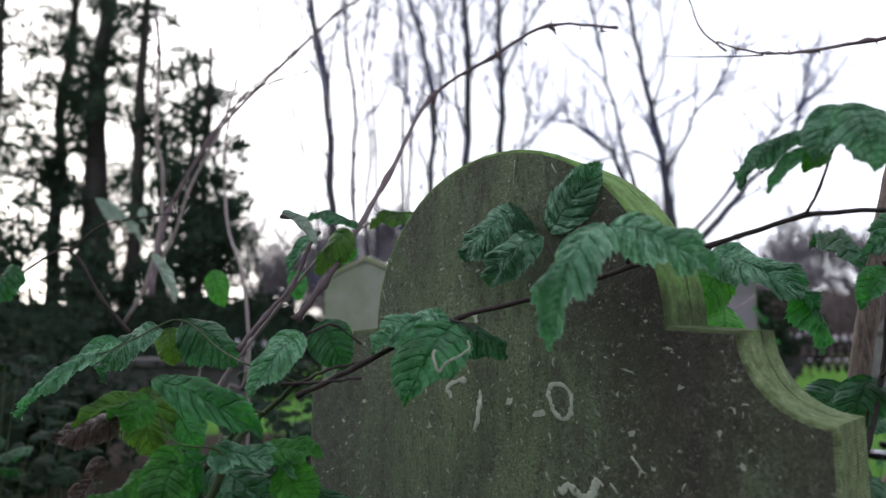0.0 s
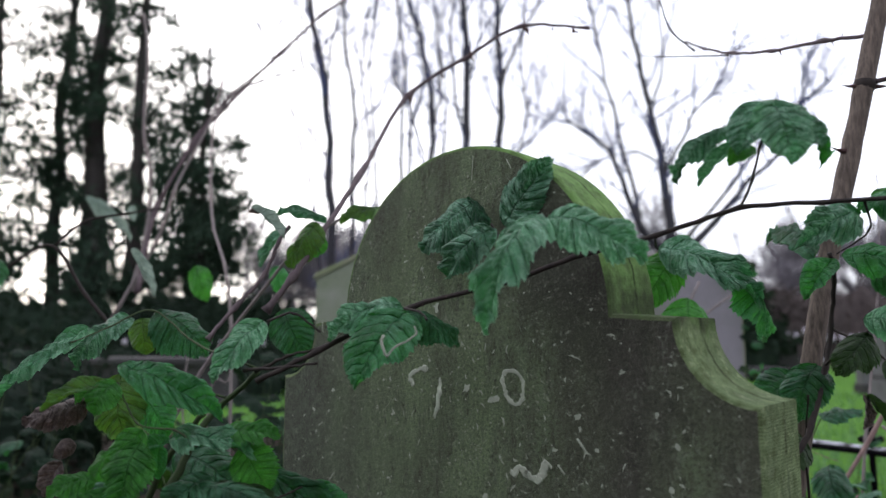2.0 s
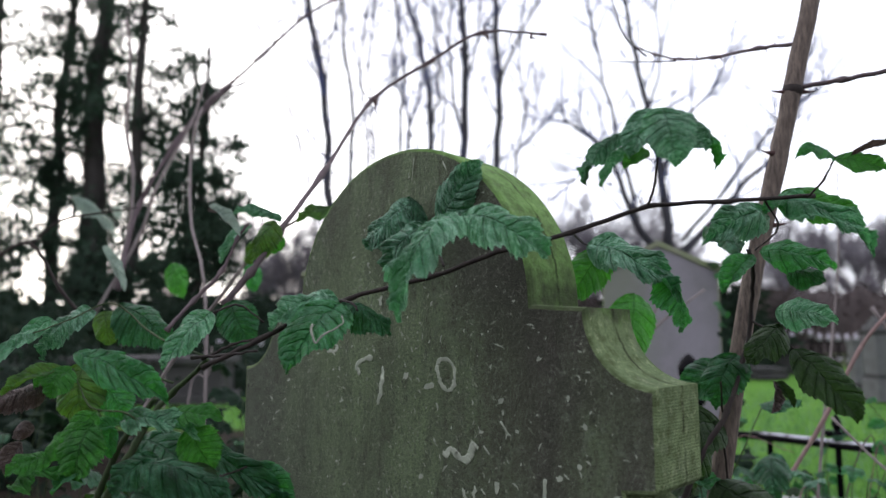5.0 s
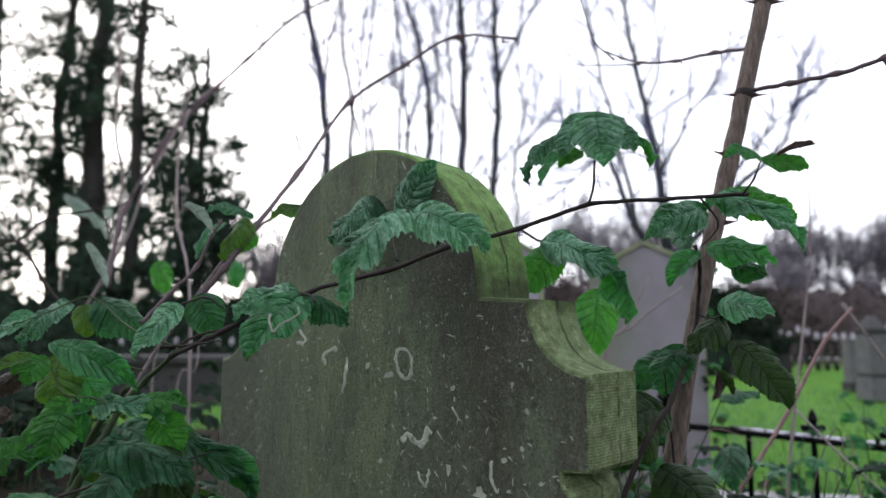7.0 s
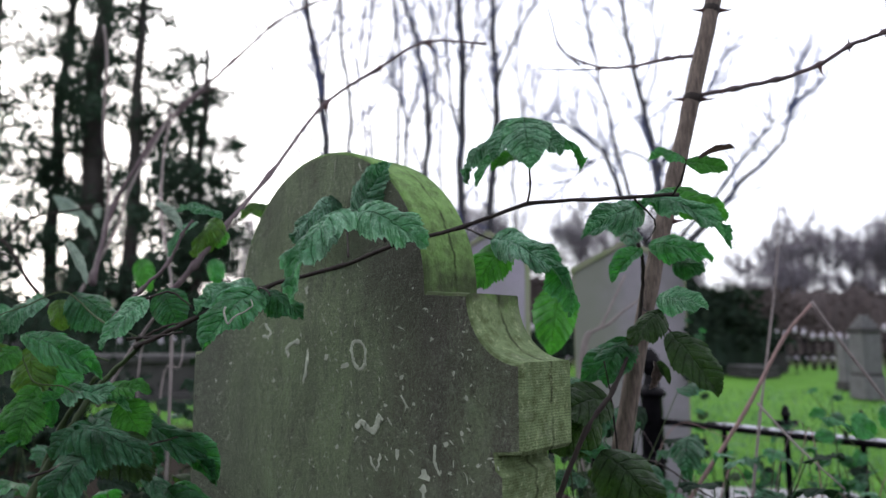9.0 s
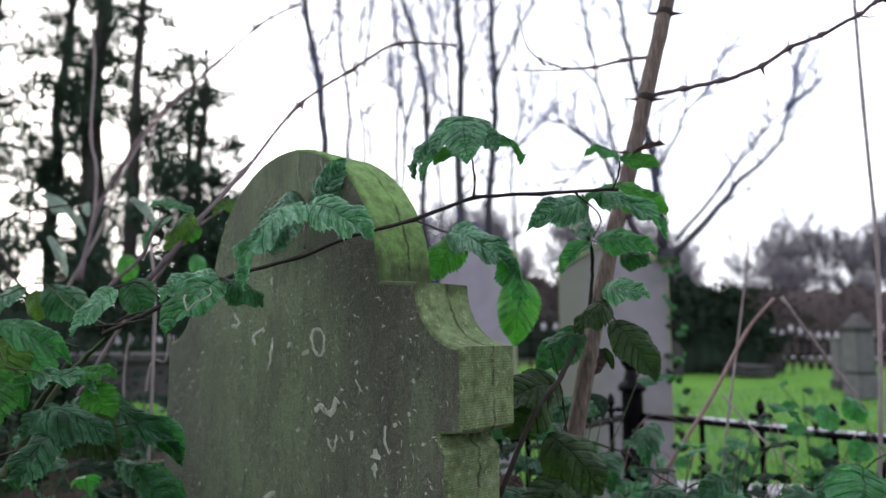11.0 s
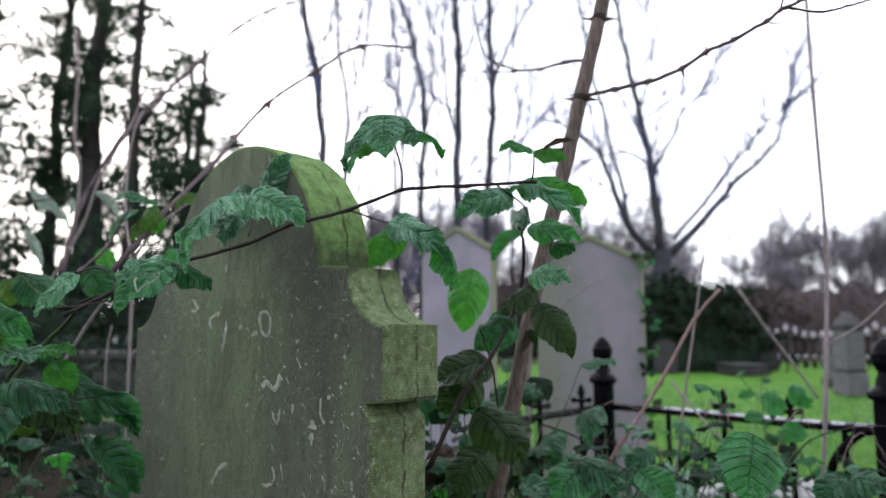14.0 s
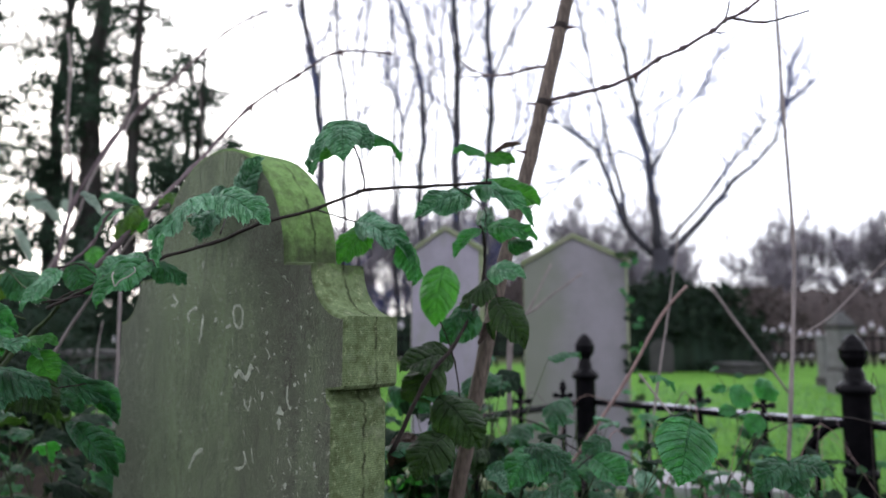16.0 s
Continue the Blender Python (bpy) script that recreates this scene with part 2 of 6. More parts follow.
def bark(name, c1, c2, ring=30.0):
    k = Mat(name)
    streak = k.noise(ring, 5, 0.65, k.stretch(1, 1, 0.2))
    col = k.mix(k.ramp(streak, (0.35, 0.0), (0.65, 1.0)), c1, c2)
    col = k.mix(k.ramp(k.noise(ring * 0.3), (0.45, 0.0), (0.75, 0.7)), col, tuple(q * 0.6 for q in c1))
    return k.done(col, 0.75, k.bump(streak, 0.5, 0.002), 0, 0.35)


def ground_mat():
    k = Mat("lawn and leaf litter")
    x, y, z = k.axes()
    g = k.mix(k.ramp(k.noise(1.3, 5), (0.35, 0.0), (0.65, 1.0)), (0.09, 0.245, 0.028), (0.145, 0.34, 0.044))
    g = k.mix(k.ramp(k.noise(14, 6, 0.7), (0.4, 0.0), (0.66, 0.8)), g, (0.05, 0.125, 0.018))
    g = k.mix(k.ramp(k.noise(0.5, 4), (0.6, 0.0), (0.75, 0.5)), g, (0.19, 0.2, 0.06))
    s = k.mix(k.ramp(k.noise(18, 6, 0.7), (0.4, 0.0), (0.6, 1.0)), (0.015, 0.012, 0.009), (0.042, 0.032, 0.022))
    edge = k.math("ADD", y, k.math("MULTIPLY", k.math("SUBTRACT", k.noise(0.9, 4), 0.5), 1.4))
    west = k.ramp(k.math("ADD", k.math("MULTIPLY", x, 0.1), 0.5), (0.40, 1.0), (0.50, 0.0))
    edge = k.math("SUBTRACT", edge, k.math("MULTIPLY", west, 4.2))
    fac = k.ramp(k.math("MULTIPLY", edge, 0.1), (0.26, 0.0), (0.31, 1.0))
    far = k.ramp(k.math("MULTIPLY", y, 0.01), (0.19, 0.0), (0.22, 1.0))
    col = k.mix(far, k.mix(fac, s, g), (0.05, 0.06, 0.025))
    return k.done(col, 0.95, k.bump(k.noise(40, 6, 0.75), 0.9, 0.03), 0, 0.15)


FACE_STONE, SIDE_STONE = stone_face(), stone_side()
LICHEN = plain("pale crusty lichen", (0.52, 0.56, 0.45), (0.32, 0.35, 0.28), 60, 0.95, 0.6, 0.001)
k_ = Mat("grey sandstone")
k_col = k_.mix(k_.ramp(k_.noise(4, 5), (0.4, 0.0), (0.62, 1.0)), (0.36, 0.335, 0.405), (0.28, 0.265, 0.305))
k_col = k_.mix(k_.ramp(k_.noise(9, 5, 0.6, k_.stretch(1, 1, 0.1)), (0.48, 0.0), (0.68, 0.5)), k_col, (0.22, 0.215, 0.22))
k_top = k_.ramp(k_.math("ADD", k_.axes()[2], k_.math("MULTIPLY", k_.noise(8, 5), 0.3)), (1.1, 0.0), (1.46, 0.9))
k_col = k_.mix(k_top, k_col, (0.22, 0.26, 0.15))
k_col = k_.mix(k_.ramp(k_.noise(5, 7, 0.7, k_.stretch(1, 1, 0.5)), (0.52, 0.0), (0.66, 0.5)), k_col, (0.22, 0.25, 0.18))
GREY_STONE = k_.done(k_.mix(k_.ramp(k_.noise(150, 5), (0.4, 0.4), (0.55, 0.0)), k_col, (0.24, 0.225, 0.25)), 0.9, k_.bump(k_.noise(60, 6), 0.4, 0.004), 0, 0.25)
k_ = Mat("greening sandstone")
k_col = k_.mix(k_.ramp(k_.noise(5, 5), (0.4, 0.0), (0.62, 1.0)), (0.285, 0.268, 0.303), (0.23, 0.222, 0.236))
k_green = k_.ramp(k_.math("ADD", k_.axes()[0], k_.math("MULTIPLY", k_.noise(6, 6, 0.6, k_.stretch(1, 1, 0.5)), 0.3)), (-0.12, 0.75), (0.17, 0.0))
k_col = k_.mix(k_green, k_col, (0.175, 0.202, 0.14))
k_col = k_.mix(k_.ramp(k_.math("ADD", k_.axes()[2], k_.math("MULTIPLY", k_.noise(8, 5), 0.22)), (1.2, 0.0), (1.42, 0.85)), k_col, (0.19, 0.225, 0.14))
GREEN_GREY = k_.done(k_.mix(k_.ramp(k_.noise(120, 5), (0.4, 0.4), (0.55, 0.0)), k_col, (0.2, 0.195, 0.2)), 0.9, k_.bump(k_.noise(60, 6), 0.4, 0.004), 0, 0.25)
MOSSY_GREY = plain("mossy grey stone", (0.27, 0.28, 0.2), (0.2, 0.26, 0.12), 9, 0.92, 0.4, 0.004)
PALE_MOSSY = plain("pale lichened stone", (0.30, 0.325, 0.27), (0.21, 0.255, 0.165), 6, 0.92, 0.4, 0.004)
DARK_STONE = plain("sooty tomb stone", (0.036, 0.034, 0.037), (0.062, 0.058, 0.06), 3, 0.9, 0.4, 0.01)
WORN_STONE = plain("worn grey monument stone", (0.15, 0.145, 0.16), (0.10, 0.098, 0.105), 6, 0.9, 0.4, 0.004)
PALE_STONE = plain("pale ledger stone", (0.36, 0.36, 0.38), (0.26, 0.26, 0.25), 4, 0.85, 0.3, 0.004)
IRON = plain("black painted iron", (0.004, 0.004, 0.005), (0.008, 0.007, 0.009), 25, 0.2, 0.25, 0.002, 5, 0.06)
k_ = Mat("worn bare iron")
k_rough = k_.math("ADD", k_.math("MULTIPLY", k_.noise(60, 4), 0.2), 0.14)
WORN_IRON = k_.done(k_.mix(k_.ramp(k_.noise(18, 4), (0.5, 0.0), (0.62, 1.0)), (0.42, 0.42, 0.46), (0.05, 0.048, 0.05)), k_rough, k_.bump(k_.noise(90, 4), 0.2, 0.001), 0.9)
WHITE_PAINT = plain("weathered white paint", (0.46, 0.415, 0.49), (0.34, 0.31, 0.37), 8, 0.6, 0.2, 0.003)
CANE = bark("pale woody cane", (0.20, 0.155, 0.13), (0.06, 0.045, 0.038), 170)
TWIG = bark("purple brown bramble twig", (0.036, 0.027, 0.023), (0.018, 0.012, 0.012), 120)
RED_TWIG = bark("reddish bramble twig", (0.15, 0.112, 0.122), (0.08, 0.058, 0.066), 120)
GREEN_TWIG = bark("green bramble stem", (0.06, 0.095, 0.035), (0.035, 0.05, 0.022), 90)
PINK_STEM = bark("pinkish dry bramble stem", (0.30, 0.2, 0.185), (0.17, 0.11, 0.105), 90)
DEAD = bark("dry grey stem", (0.28, 0.24, 0.235), (0.18, 0.15, 0.15), 80)
THORN = bark("dark red thorn", (0.1, 0.05, 0.05), (0.06, 0.03, 0.03), 200)
TRUNK = bark("bare tree bark", (0.026, 0.025, 0.034), (0.043, 0.041, 0.056), 3)
# blue lens fringing against bright sky, put into the twig colour
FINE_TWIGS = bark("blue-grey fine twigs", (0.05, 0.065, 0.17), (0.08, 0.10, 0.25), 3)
DARK_TRUNK = bark("dark conifer bark", (0.022, 0.019, 0.018), (0.038, 0.032, 0.03), 3)
# distance haze is put into this paler purple-grey bark colour
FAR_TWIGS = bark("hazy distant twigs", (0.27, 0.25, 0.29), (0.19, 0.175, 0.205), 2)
TONE = {
    "d": leaf_mat("dark green", (0.014, 0.056, 0.026), (0.042, 0.165, 0.07), (0.06, 0.32, 0.05), 0.36, 0.36, (0.12, 0.34, 0.2), 0.55, 0.36),
    "g": leaf_mat("green", (0.03, 0.13, 0.048), (0.08, 0.34, 0.12), (0.09, 0.55, 0.06), 0.44, 0.36, (0.18, 0.5, 0.28), 0.6, 0.36),
    # pale colour and strong streaks here hold the leaf's sky highlights
    "t": leaf_mat("frosted green", (0.05, 0.185, 0.09), (0.12, 0.41, 0.205), (0.14, 0.6, 0.17), 0.36, 0.36, (0.46, 0.82, 0.56), 0.7, 0.42),
    "b": leaf_mat("bright green", (0.03, 0.16, 0.03), (0.085, 0.37, 0.06), (0.12, 0.55, 0.05), 0.46, 0.42, (0.15, 0.46, 0.14), 0.5, 0.4),
    "y": leaf_mat("yellowing green", (0.03, 0.07, 0.018), (0.09, 0.2, 0.03), (0.17, 0.4, 0.04), 0.42, 0.45, (0.07, 0.3, 0.05), 0.6),
    "s": leaf_mat("silvery green", (0.035, 0.13, 0.068), (0.095, 0.32, 0.165), (0.07, 0.4, 0.09), 0.26, 0.36, (0.38, 0.66, 0.48), 0.8, 0.42),
    "w": leaf_mat("withered brown", (0.06, 0.04, 0.037), (0.15, 0.105, 0.095), (0.15, 0.085, 0.05), 0.15, 0.7, (0.34, 0.28, 0.26), 0.6),
    "o": leaf_mat("dull olive green", (0.02, 0.042, 0.015), (0.04, 0.088, 0.027), (0.07, 0.18, 0.022), 0.32, 0.5, (0.06, 0.12, 0.05), 0.5, 0.3),
    "p": leaf_mat("pale felted", (0.26, 0.38, 0.31), (0.40, 0.54, 0.46), (0.55, 0.7, 0.58), 0.5, 0.6, (0.52, 0.6, 0.56), 0.6, 0.3),
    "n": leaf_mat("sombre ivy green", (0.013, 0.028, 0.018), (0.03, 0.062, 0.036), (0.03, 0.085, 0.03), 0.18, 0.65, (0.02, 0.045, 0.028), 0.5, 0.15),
}
NEEDLES = leaf_mat("dark evergreen", (0.026, 0.048, 0.034), (0.052, 0.09, 0.06), (0.07, 0.13, 0.07), 0.1, 0.8, (0.03, 0.055, 0.035), 0.4, 0.15, False)
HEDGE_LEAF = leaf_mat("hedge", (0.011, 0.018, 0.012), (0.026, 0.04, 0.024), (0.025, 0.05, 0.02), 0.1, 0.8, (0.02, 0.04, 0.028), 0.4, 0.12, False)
BROWN_SHRUB = leaf_mat("brown shrub", (0.058, 0.05, 0.05), (0.092, 0.082, 0.08), (0.085, 0.075, 0.055), 0.1, 0.8, (0.12, 0.09, 0.09), 0.4, 0.15, False)
GRASS = leaf_mat("grass blade", (0.085, 0.24, 0.03), (0.14, 0.34, 0.048), (0.17, 0.45, 0.06), 0.3, 0.6, veined=False)
GROUND = ground_mat()

# ---- builders ----


def link_mesh(name, verts, faces, mats, parent=None, label="", smooth=True, slots=None):
    me = bpy.data.meshes.new(name)
    me.from_pydata([tuple(v) for v in verts], [], [tuple(f) for f in faces])
    for m in mats if isinstance(mats, (list, tuple)) else [mats]:
        me.materials.append(m)
    me.polygons.foreach_set("use_smooth", [smooth] * len(me.polygons))
    if slots:
        me.polygons.foreach_set("material_index", slots)
    me.update()
    ob = new(name, me)
    if parent:
        ob.parent = parent
    if label:
        ob["label"] = label
    return ob


def part(name, bm, material, parent, label="", smooth=False):
    me = bpy.data.meshes.new(name)
    bm.to_mesh(me)
    bm.free()
    for m in material if isinstance(material, (list, tuple)) else [material]:
        me.materials.append(m)
    me.polygons.foreach_set("use_smooth", [smooth] * len(me.polygons))
    ob = new(name, me)
    ob.parent = parent
    if label:
        ob["label"] = label
    return ob


def thing(name, label, category, group="", kind="", at=None):
    ob = new(name)
    ob.empty_display_size = 0.1
    if at is not None:
        ob.matrix_basis = at
    return tagged(ob, label, category, group, kind)


def smooth_line(pts, steps=5):
    """Catmull-Rom through the points."""
    p = [np.array(q, float) for q in pts]
    if len(p) < 3:
        return p
    p = [2 * p[0] - p[1]] + p + [2 * p[-1] - p[-2]]
    out = []
    for i in range(1, len(p) - 2):
        for s in range(steps):
            t = s / steps
            out.append(0.5 * (2 * p[i] + (p[i + 1] - p[i - 1]) * t + (2 * p[i - 1] - 5 * p[i] + 4 * p[i + 1] - p[i + 2]) * t * t + (3 * p[i] - p[i - 1] - 3 * p[i + 1] + p[i + 2]) * t ** 3))
    out.append(p[-2])
    return out


def tube(line, radii, sides=6, verts=None, faces=None):
    """A tapered tube along a line of points, added to verts and faces."""
    verts = [] if verts is None else verts
    faces = [] if faces is None else faces
    n = len(line)
    base = len(verts)
    side = None
    for i, p in enumerate(line):
        d = line[min(i + 1, n - 1)] - line[max(i - 1, 0)]
        d = d / (np.linalg.norm(d) + 1e-9)
        if side is None:
            side = np.cross(d, (0.3, 0.9, 0.1) if abs(d[2]) > 0.8 else (0, 0, 1.0))
        side = side - d * (side @ d)
        side = side / (np.linalg.norm(side) + 1e-9)
        up = np.cross(d, side)
        for k in range(sides):
            an = 2 * math.pi * k / sides
            verts.append(p + radii[i] * (math.cos(an) * side + math.sin(an) * up))
    for i in range(n - 1):
        for k in range(sides):
            a0, a1 = base + i * sides + k, base + i * sides + (k + 1) % sides
            faces.append((a0, a1, a1 + sides, a0 + sides))
    faces.append(tuple(base + k for k in reversed(range(sides))))
    faces.append(tuple(base + (n - 1) * sides + k for k in range(sides)))
    return verts, faces


def lathe(profile, segs=20):
    """A turned shape; each rim keeps a crisp edge by rings set close to it."""
    full = [profile[0]]
    for (r0, z0), (r1, z1) in zip(profile, profile[1:]):
        d = math.hypot(r1 - r0, z1 - z0)
        if d > 0.02:
            full += [(r0 + (r1 - r0) * q, z0 + (z1 - z0) * q) for q in (0.002 / d, 1 - 0.002 / d)]
        full.append((r1, z1))
    profile = full
    verts, faces = [], []
    for r, z in profile:
        for k in range(segs):
            an = 2 * math.pi * k / segs
            verts.append((r * math.cos(an), r * math.sin(an), z))
    for i in range(len(profile) - 1):
        for k in range(segs):
            a0, a1 = i * segs + k, i * segs + (k + 1) % segs
            faces.append((a0, a1, a1 + segs, a0 + segs))
    faces.append(tuple(reversed(range(segs))))
    faces.append(tuple((len(profile) - 1) * segs + k for k in range(segs)))
    return verts, faces


def slab(sx, sy, sz, bevel=0.01, at=(0, 0, 0)):
    """A block that stands on z = at.z, with worn edges."""
    bm = bmesh.new()
    bmesh.ops.create_cube(bm, size=1, matrix=Matrix.Translation((at[0], at[1], at[2] + sz / 2)) @ Matrix.Diagonal((sx, sy, sz, 1)))
    bmesh.ops.bevel(bm, geom=bm.edges[:], offset=bevel, segments=2, affect="EDGES", profile=0.6)
    return bm


def prism(outline, depth, bevel=0.004, split=None):
    """An outline in x, z pushed back along y, with softened rims. split: rim faces take material 1."""
    bm = bmesh.new()
    front = [bm.verts.new((x, 0, z)) for x, z in outline]
    back = [bm.verts.new((x, depth, z)) for x, z in outline]
    f0 = bm.faces.new(front)
    f1 = bm.faces.new(list(reversed(back)))
    n = len(outline)
    for i in range(n):
        f = bm.faces.new((front[(i + 1) % n], front[i], back[i], back[(i + 1) % n]))
        f.material_index = 1 if split else 0
    bmesh.ops.recalc_face_normals(bm, faces=bm.faces[:])
    rim = list({e for f in (f0, f1) for e in f.edges})
    bmesh.ops.bevel(bm, geom=rim, offset=bevel, segments=2, affect="EDGES", profile=0.5, material=1 if split else -1)
    return bm


# ---- leaves and twigs ----


def leaf_blade(seed, arch, fold, curl, teeth=16, deep=0.09, wave=0.03, ragged=0.0, full=0.72, fine=4, pleat=0.024):
    """A toothed leaflet along +y, one unit long and one wide, its face to +z: quilted between veins that run from the midrib to the rim.
    Returns its points, faces and, for each point, the place across (-1 to 1) and along the veins."""
    rnd = random.Random(seed)
    nu = teeth * fine
    cross = (0.0, 0.14, 0.3, 0.46, 0.62, 0.76, 0.89, 1.0) if fine > 3 else (0.0, 0.3, 0.65, 1.0)
    twist, sway = rnd.uniform(-0.3, 0.3), rnd.uniform(-0.05, 0.05)
    size = {s: [rnd.uniform(0.4, 1.5) for _ in range(teeth + 2)] for s in (-1, 1)}
    bite = {s: [1.0] * (nu + 1) for s in (-1, 1)}
    for _ in range(int(ragged * 8)):
        c, s, d = rnd.randrange(6, nu - 4), rnd.choice((-1, 1)), rnd.uniform(0.3, 0.7)
        for j in range(-2, 3):
            bite[s][c + j] *= 1 - ragged * d * (1 - abs(j) / 3)
    phase, top = rnd.uniform(0, 6), 0.41 ** 0.5 * 0.59 ** full

    def half(m):
        m = min(max(m, 0.0), 1.0)
        return 0.5 * m ** 0.5 * (1 - m) ** full / top

    verts, faces, rows, veins = [], [], [], []
    for i in range(nu + 1):
        u = i / nu
        m = u + 0.26 * math.sin(math.pi * u) * (1 - 0.25 * u)
        row = {}
        for s in (-1, 1):
            saw = (i % fine) / (fine - 1.0)
            reach = (1 - deep * 0.5 + deep * saw * size[s][i // fine]) * bite[s][i]
            for j, v in enumerate(cross):
                if j == 0 and s == 1:
                    row[(1, 0)] = row[(-1, 0)]
                    continue
                grip = max(0.0, (v - 0.55) / 0.45)
                out = half(m) * v * (1 + (reach - 1) * grip) + 0.002 * v
                y = u + (m - u) * v ** 1.25 + deep * 0.22 * saw * grip * grip
                quilt = abs(math.sin(math.pi * (u * VEINS + 0.25 * noise.noise((u * 3, s * 2.0, seed)) * v)))
                z = arch * 4 * u * (1 - u) - arch * 0.5 * u * u + fold * out - curl * out * out * 2
                z += pleat * (quilt - 0.5) * min(1.0, v * 3.0) * (1.0 - 0.35 * v) * min(1.0, 6 * (1 - u), 0.3 + 5 * u)
                z += wave * math.sin(2 * math.pi * 2.6 * u + phase + s) * v * v
                z += 0.042 * noise.noise((u * 4.5, s * v * 3.5, seed * 3.7)) + 0.03 * noise.noise((u * 15, s * v * 9, seed * 1.7)) + twist * s * out * u
                verts.append((s * out + sway * 4 * u * (1 - u), y, z))
                veins.append((s * v, u))
                row[(s, j)] = len(verts) - 1
        rows.append(row)
    for r0, r1 in zip(rows, rows[1:]):
        for s in (-1, 1):
            for j in range(len(cross) - 1):
                q = (r0[(s, j)], r0[(s, j + 1)], r1[(s, j + 1)], r1[(s, j)])
                faces.append(q if s == 1 else q[::-1])
    return verts, faces, veins


KINDS = ((1, 0.08, 0.2, 0.25, 20, 0.08), (2, 0.16, 0.1, 0.3, 19, 0.08, 0.05), (3, 0.06, 0.4, 0.1, 18, 0.08, 0.04), (4, 0.14, -0.1, 0.4, 19, 0.09, 0.06, 0.2), (5, 0.12, 0.2, 0.35, 18, 0.12, 0.06, 0.15, 0.62), (6, 0.18, 0.3, 0.35, 18, 0.1, 0.08, 0.2), (7, 0.2, 0.15, 0.3, 18, 0.13, 0.06, 0.1, 0.62, 4, 0.03))
BLADES = [leaf_blade(*q) for q in KINDS]
SMALL_BLADES = [leaf_blade(*q[:4], 9, 0.14, 0.06, 0.0, 0.68, 3, 0.03) for q in KINDS]
BLADE_MESH = {}
FACE = {"c": (0, -0.9, 0.45), "u": (0, -0.3, 1), "k": (0, -0.66, 0.8), "l": (-0.6, -0.8, 0.3), "r": (0.6, -0.8, 0.3)}


def leaf(owner, base, tip, width, facing, shape, tone, small=False):
    """One leaflet from base to tip, on a mesh shared with its like."""
    key = (shape, tone, small)
    if key not in BLADE_MESH:
        me = bpy.data.meshes.new("leaf")
        pts, quads, veins = (SMALL_BLADES if small else BLADES)[shape]
        me.from_pydata(pts, [], quads)
        me.materials.append(TONE[tone])
        me.polygons.foreach_set("use_smooth", [True] * len(me.polygons))
        layer = me.uv_layers.new(name="veins")
        layer.data.foreach_set("uv", [c for q in quads for i in q for c in veins[i]])
        BLADE_MESH[key] = me
    ob = new("leaf", BLADE_MESH[key])
    b, e = Vector(base), Vector(tip)
    y = e - b
    length = y.length
    y.normalize()
    z = Vector(facing)
    z = (z - y * z.dot(y)).normalized()
    x = y.cross(z)
    m = Matrix((x * width * 0.95, y * length, z * length)).transposed().to_4x4()
    m.translation = b
    ob.matrix_basis = m
    ob.parent = owner
    return ob


def twig(owner, name, r0, r1, *pts):
    """A thin tapered shoot; nodes swell a little."""
    line = smooth_line(pts, 6)
    n = len(line)
    rnd = random.Random(int(abs(pts[0][0]) * 1e4) + n)
    rad = [(r0 + (r1 - r0) * i / (n - 1)) * ({"branch": 1.7, "cane": 1.04}.get(name, 1.3) if i % 6 == 0 else rnd.uniform(0.96, 1.04)) for i in range(n)]
    line = [p + np.array([rnd.uniform(-1, 1) * min(r0 * 0.4, 0.001) for _ in range(3)]) for p in line]
    mats = {"cane": CANE, "branch": RED_TWIG, "green_stem": GREEN_TWIG}.get(name, TWIG)
    v, f = tube(line, rad, 10 if name == "cane" else 7)
    return link_mesh(name, v, f, mats, owner)


THORN_MESH = None


def thorn(owner, at, way, size):
    """A hooked thorn with a broad foot."""
    global THORN_MESH
    if THORN_MESH is None:
        line = [np.array(p) for p in ((0, 0, -0.1), (0, 0, 0.25), (0, 0.03, 0.6), (0, 0.12, 1.0))]
        v, f = tube(line, [0.24, 0.13, 0.06, 0.01], 6)
        me = bpy.data.meshes.new("thorn")
        me.from_pydata([tuple(q) for q in v], [], f)
        me.materials.append(THORN)
        THORN_MESH = me
    ob = new("thorn", THORN_MESH)
    ob.parent = owner
    ob.matrix_basis = Matrix.Translation(at) @ Vector(way).to_track_quat("Z", "Y").to_matrix().to_4x4() @ Matrix.Diagonal((size, size, size, 1))
    return ob


# ---- ground ----
bm = bmesh.new()
bmesh.ops.create_grid(bm, x_segments=140, y_segments=140, size=1)
for v in bm.verts:
    x, y = v.co.x, v.co.y
    v.co.x, v.co.y = 400 * x * abs(x) ** 1.6, 400 * y * abs(y) ** 1.6
    v.co.z = 0.035 * noise.noise((v.co.x * 0.5, v.co.y * 0.5, 0)) - 0.02
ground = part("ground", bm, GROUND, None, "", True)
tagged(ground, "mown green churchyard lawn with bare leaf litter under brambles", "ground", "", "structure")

# ---- old headstone ----
PHI = 42.38
stone = thing("headstone", "dark weathered headstone with round top, scooped shoulders and green algae", "headstone", "headstones", at=pose(0.334, 0.603, 0, 0, 0, -PHI))
TOP = 0.873
outline = [(-0.024, 0.0), (-0.024, TOP - 0.126), (-0.034, TOP - 0.119), (-0.036, TOP - 0.106), (-0.004, TOP - 0.102), (0.0, TOP - 0.097), (0.0, TOP)]
for i in range(1, 11):
    q = math.pi / 2 * i / 10
    outline.append((-0.077 * math.sin(q), TOP + 0.081 - 0.081 * math.cos(q)))
outline.append((-0.146, TOP + 0.086))
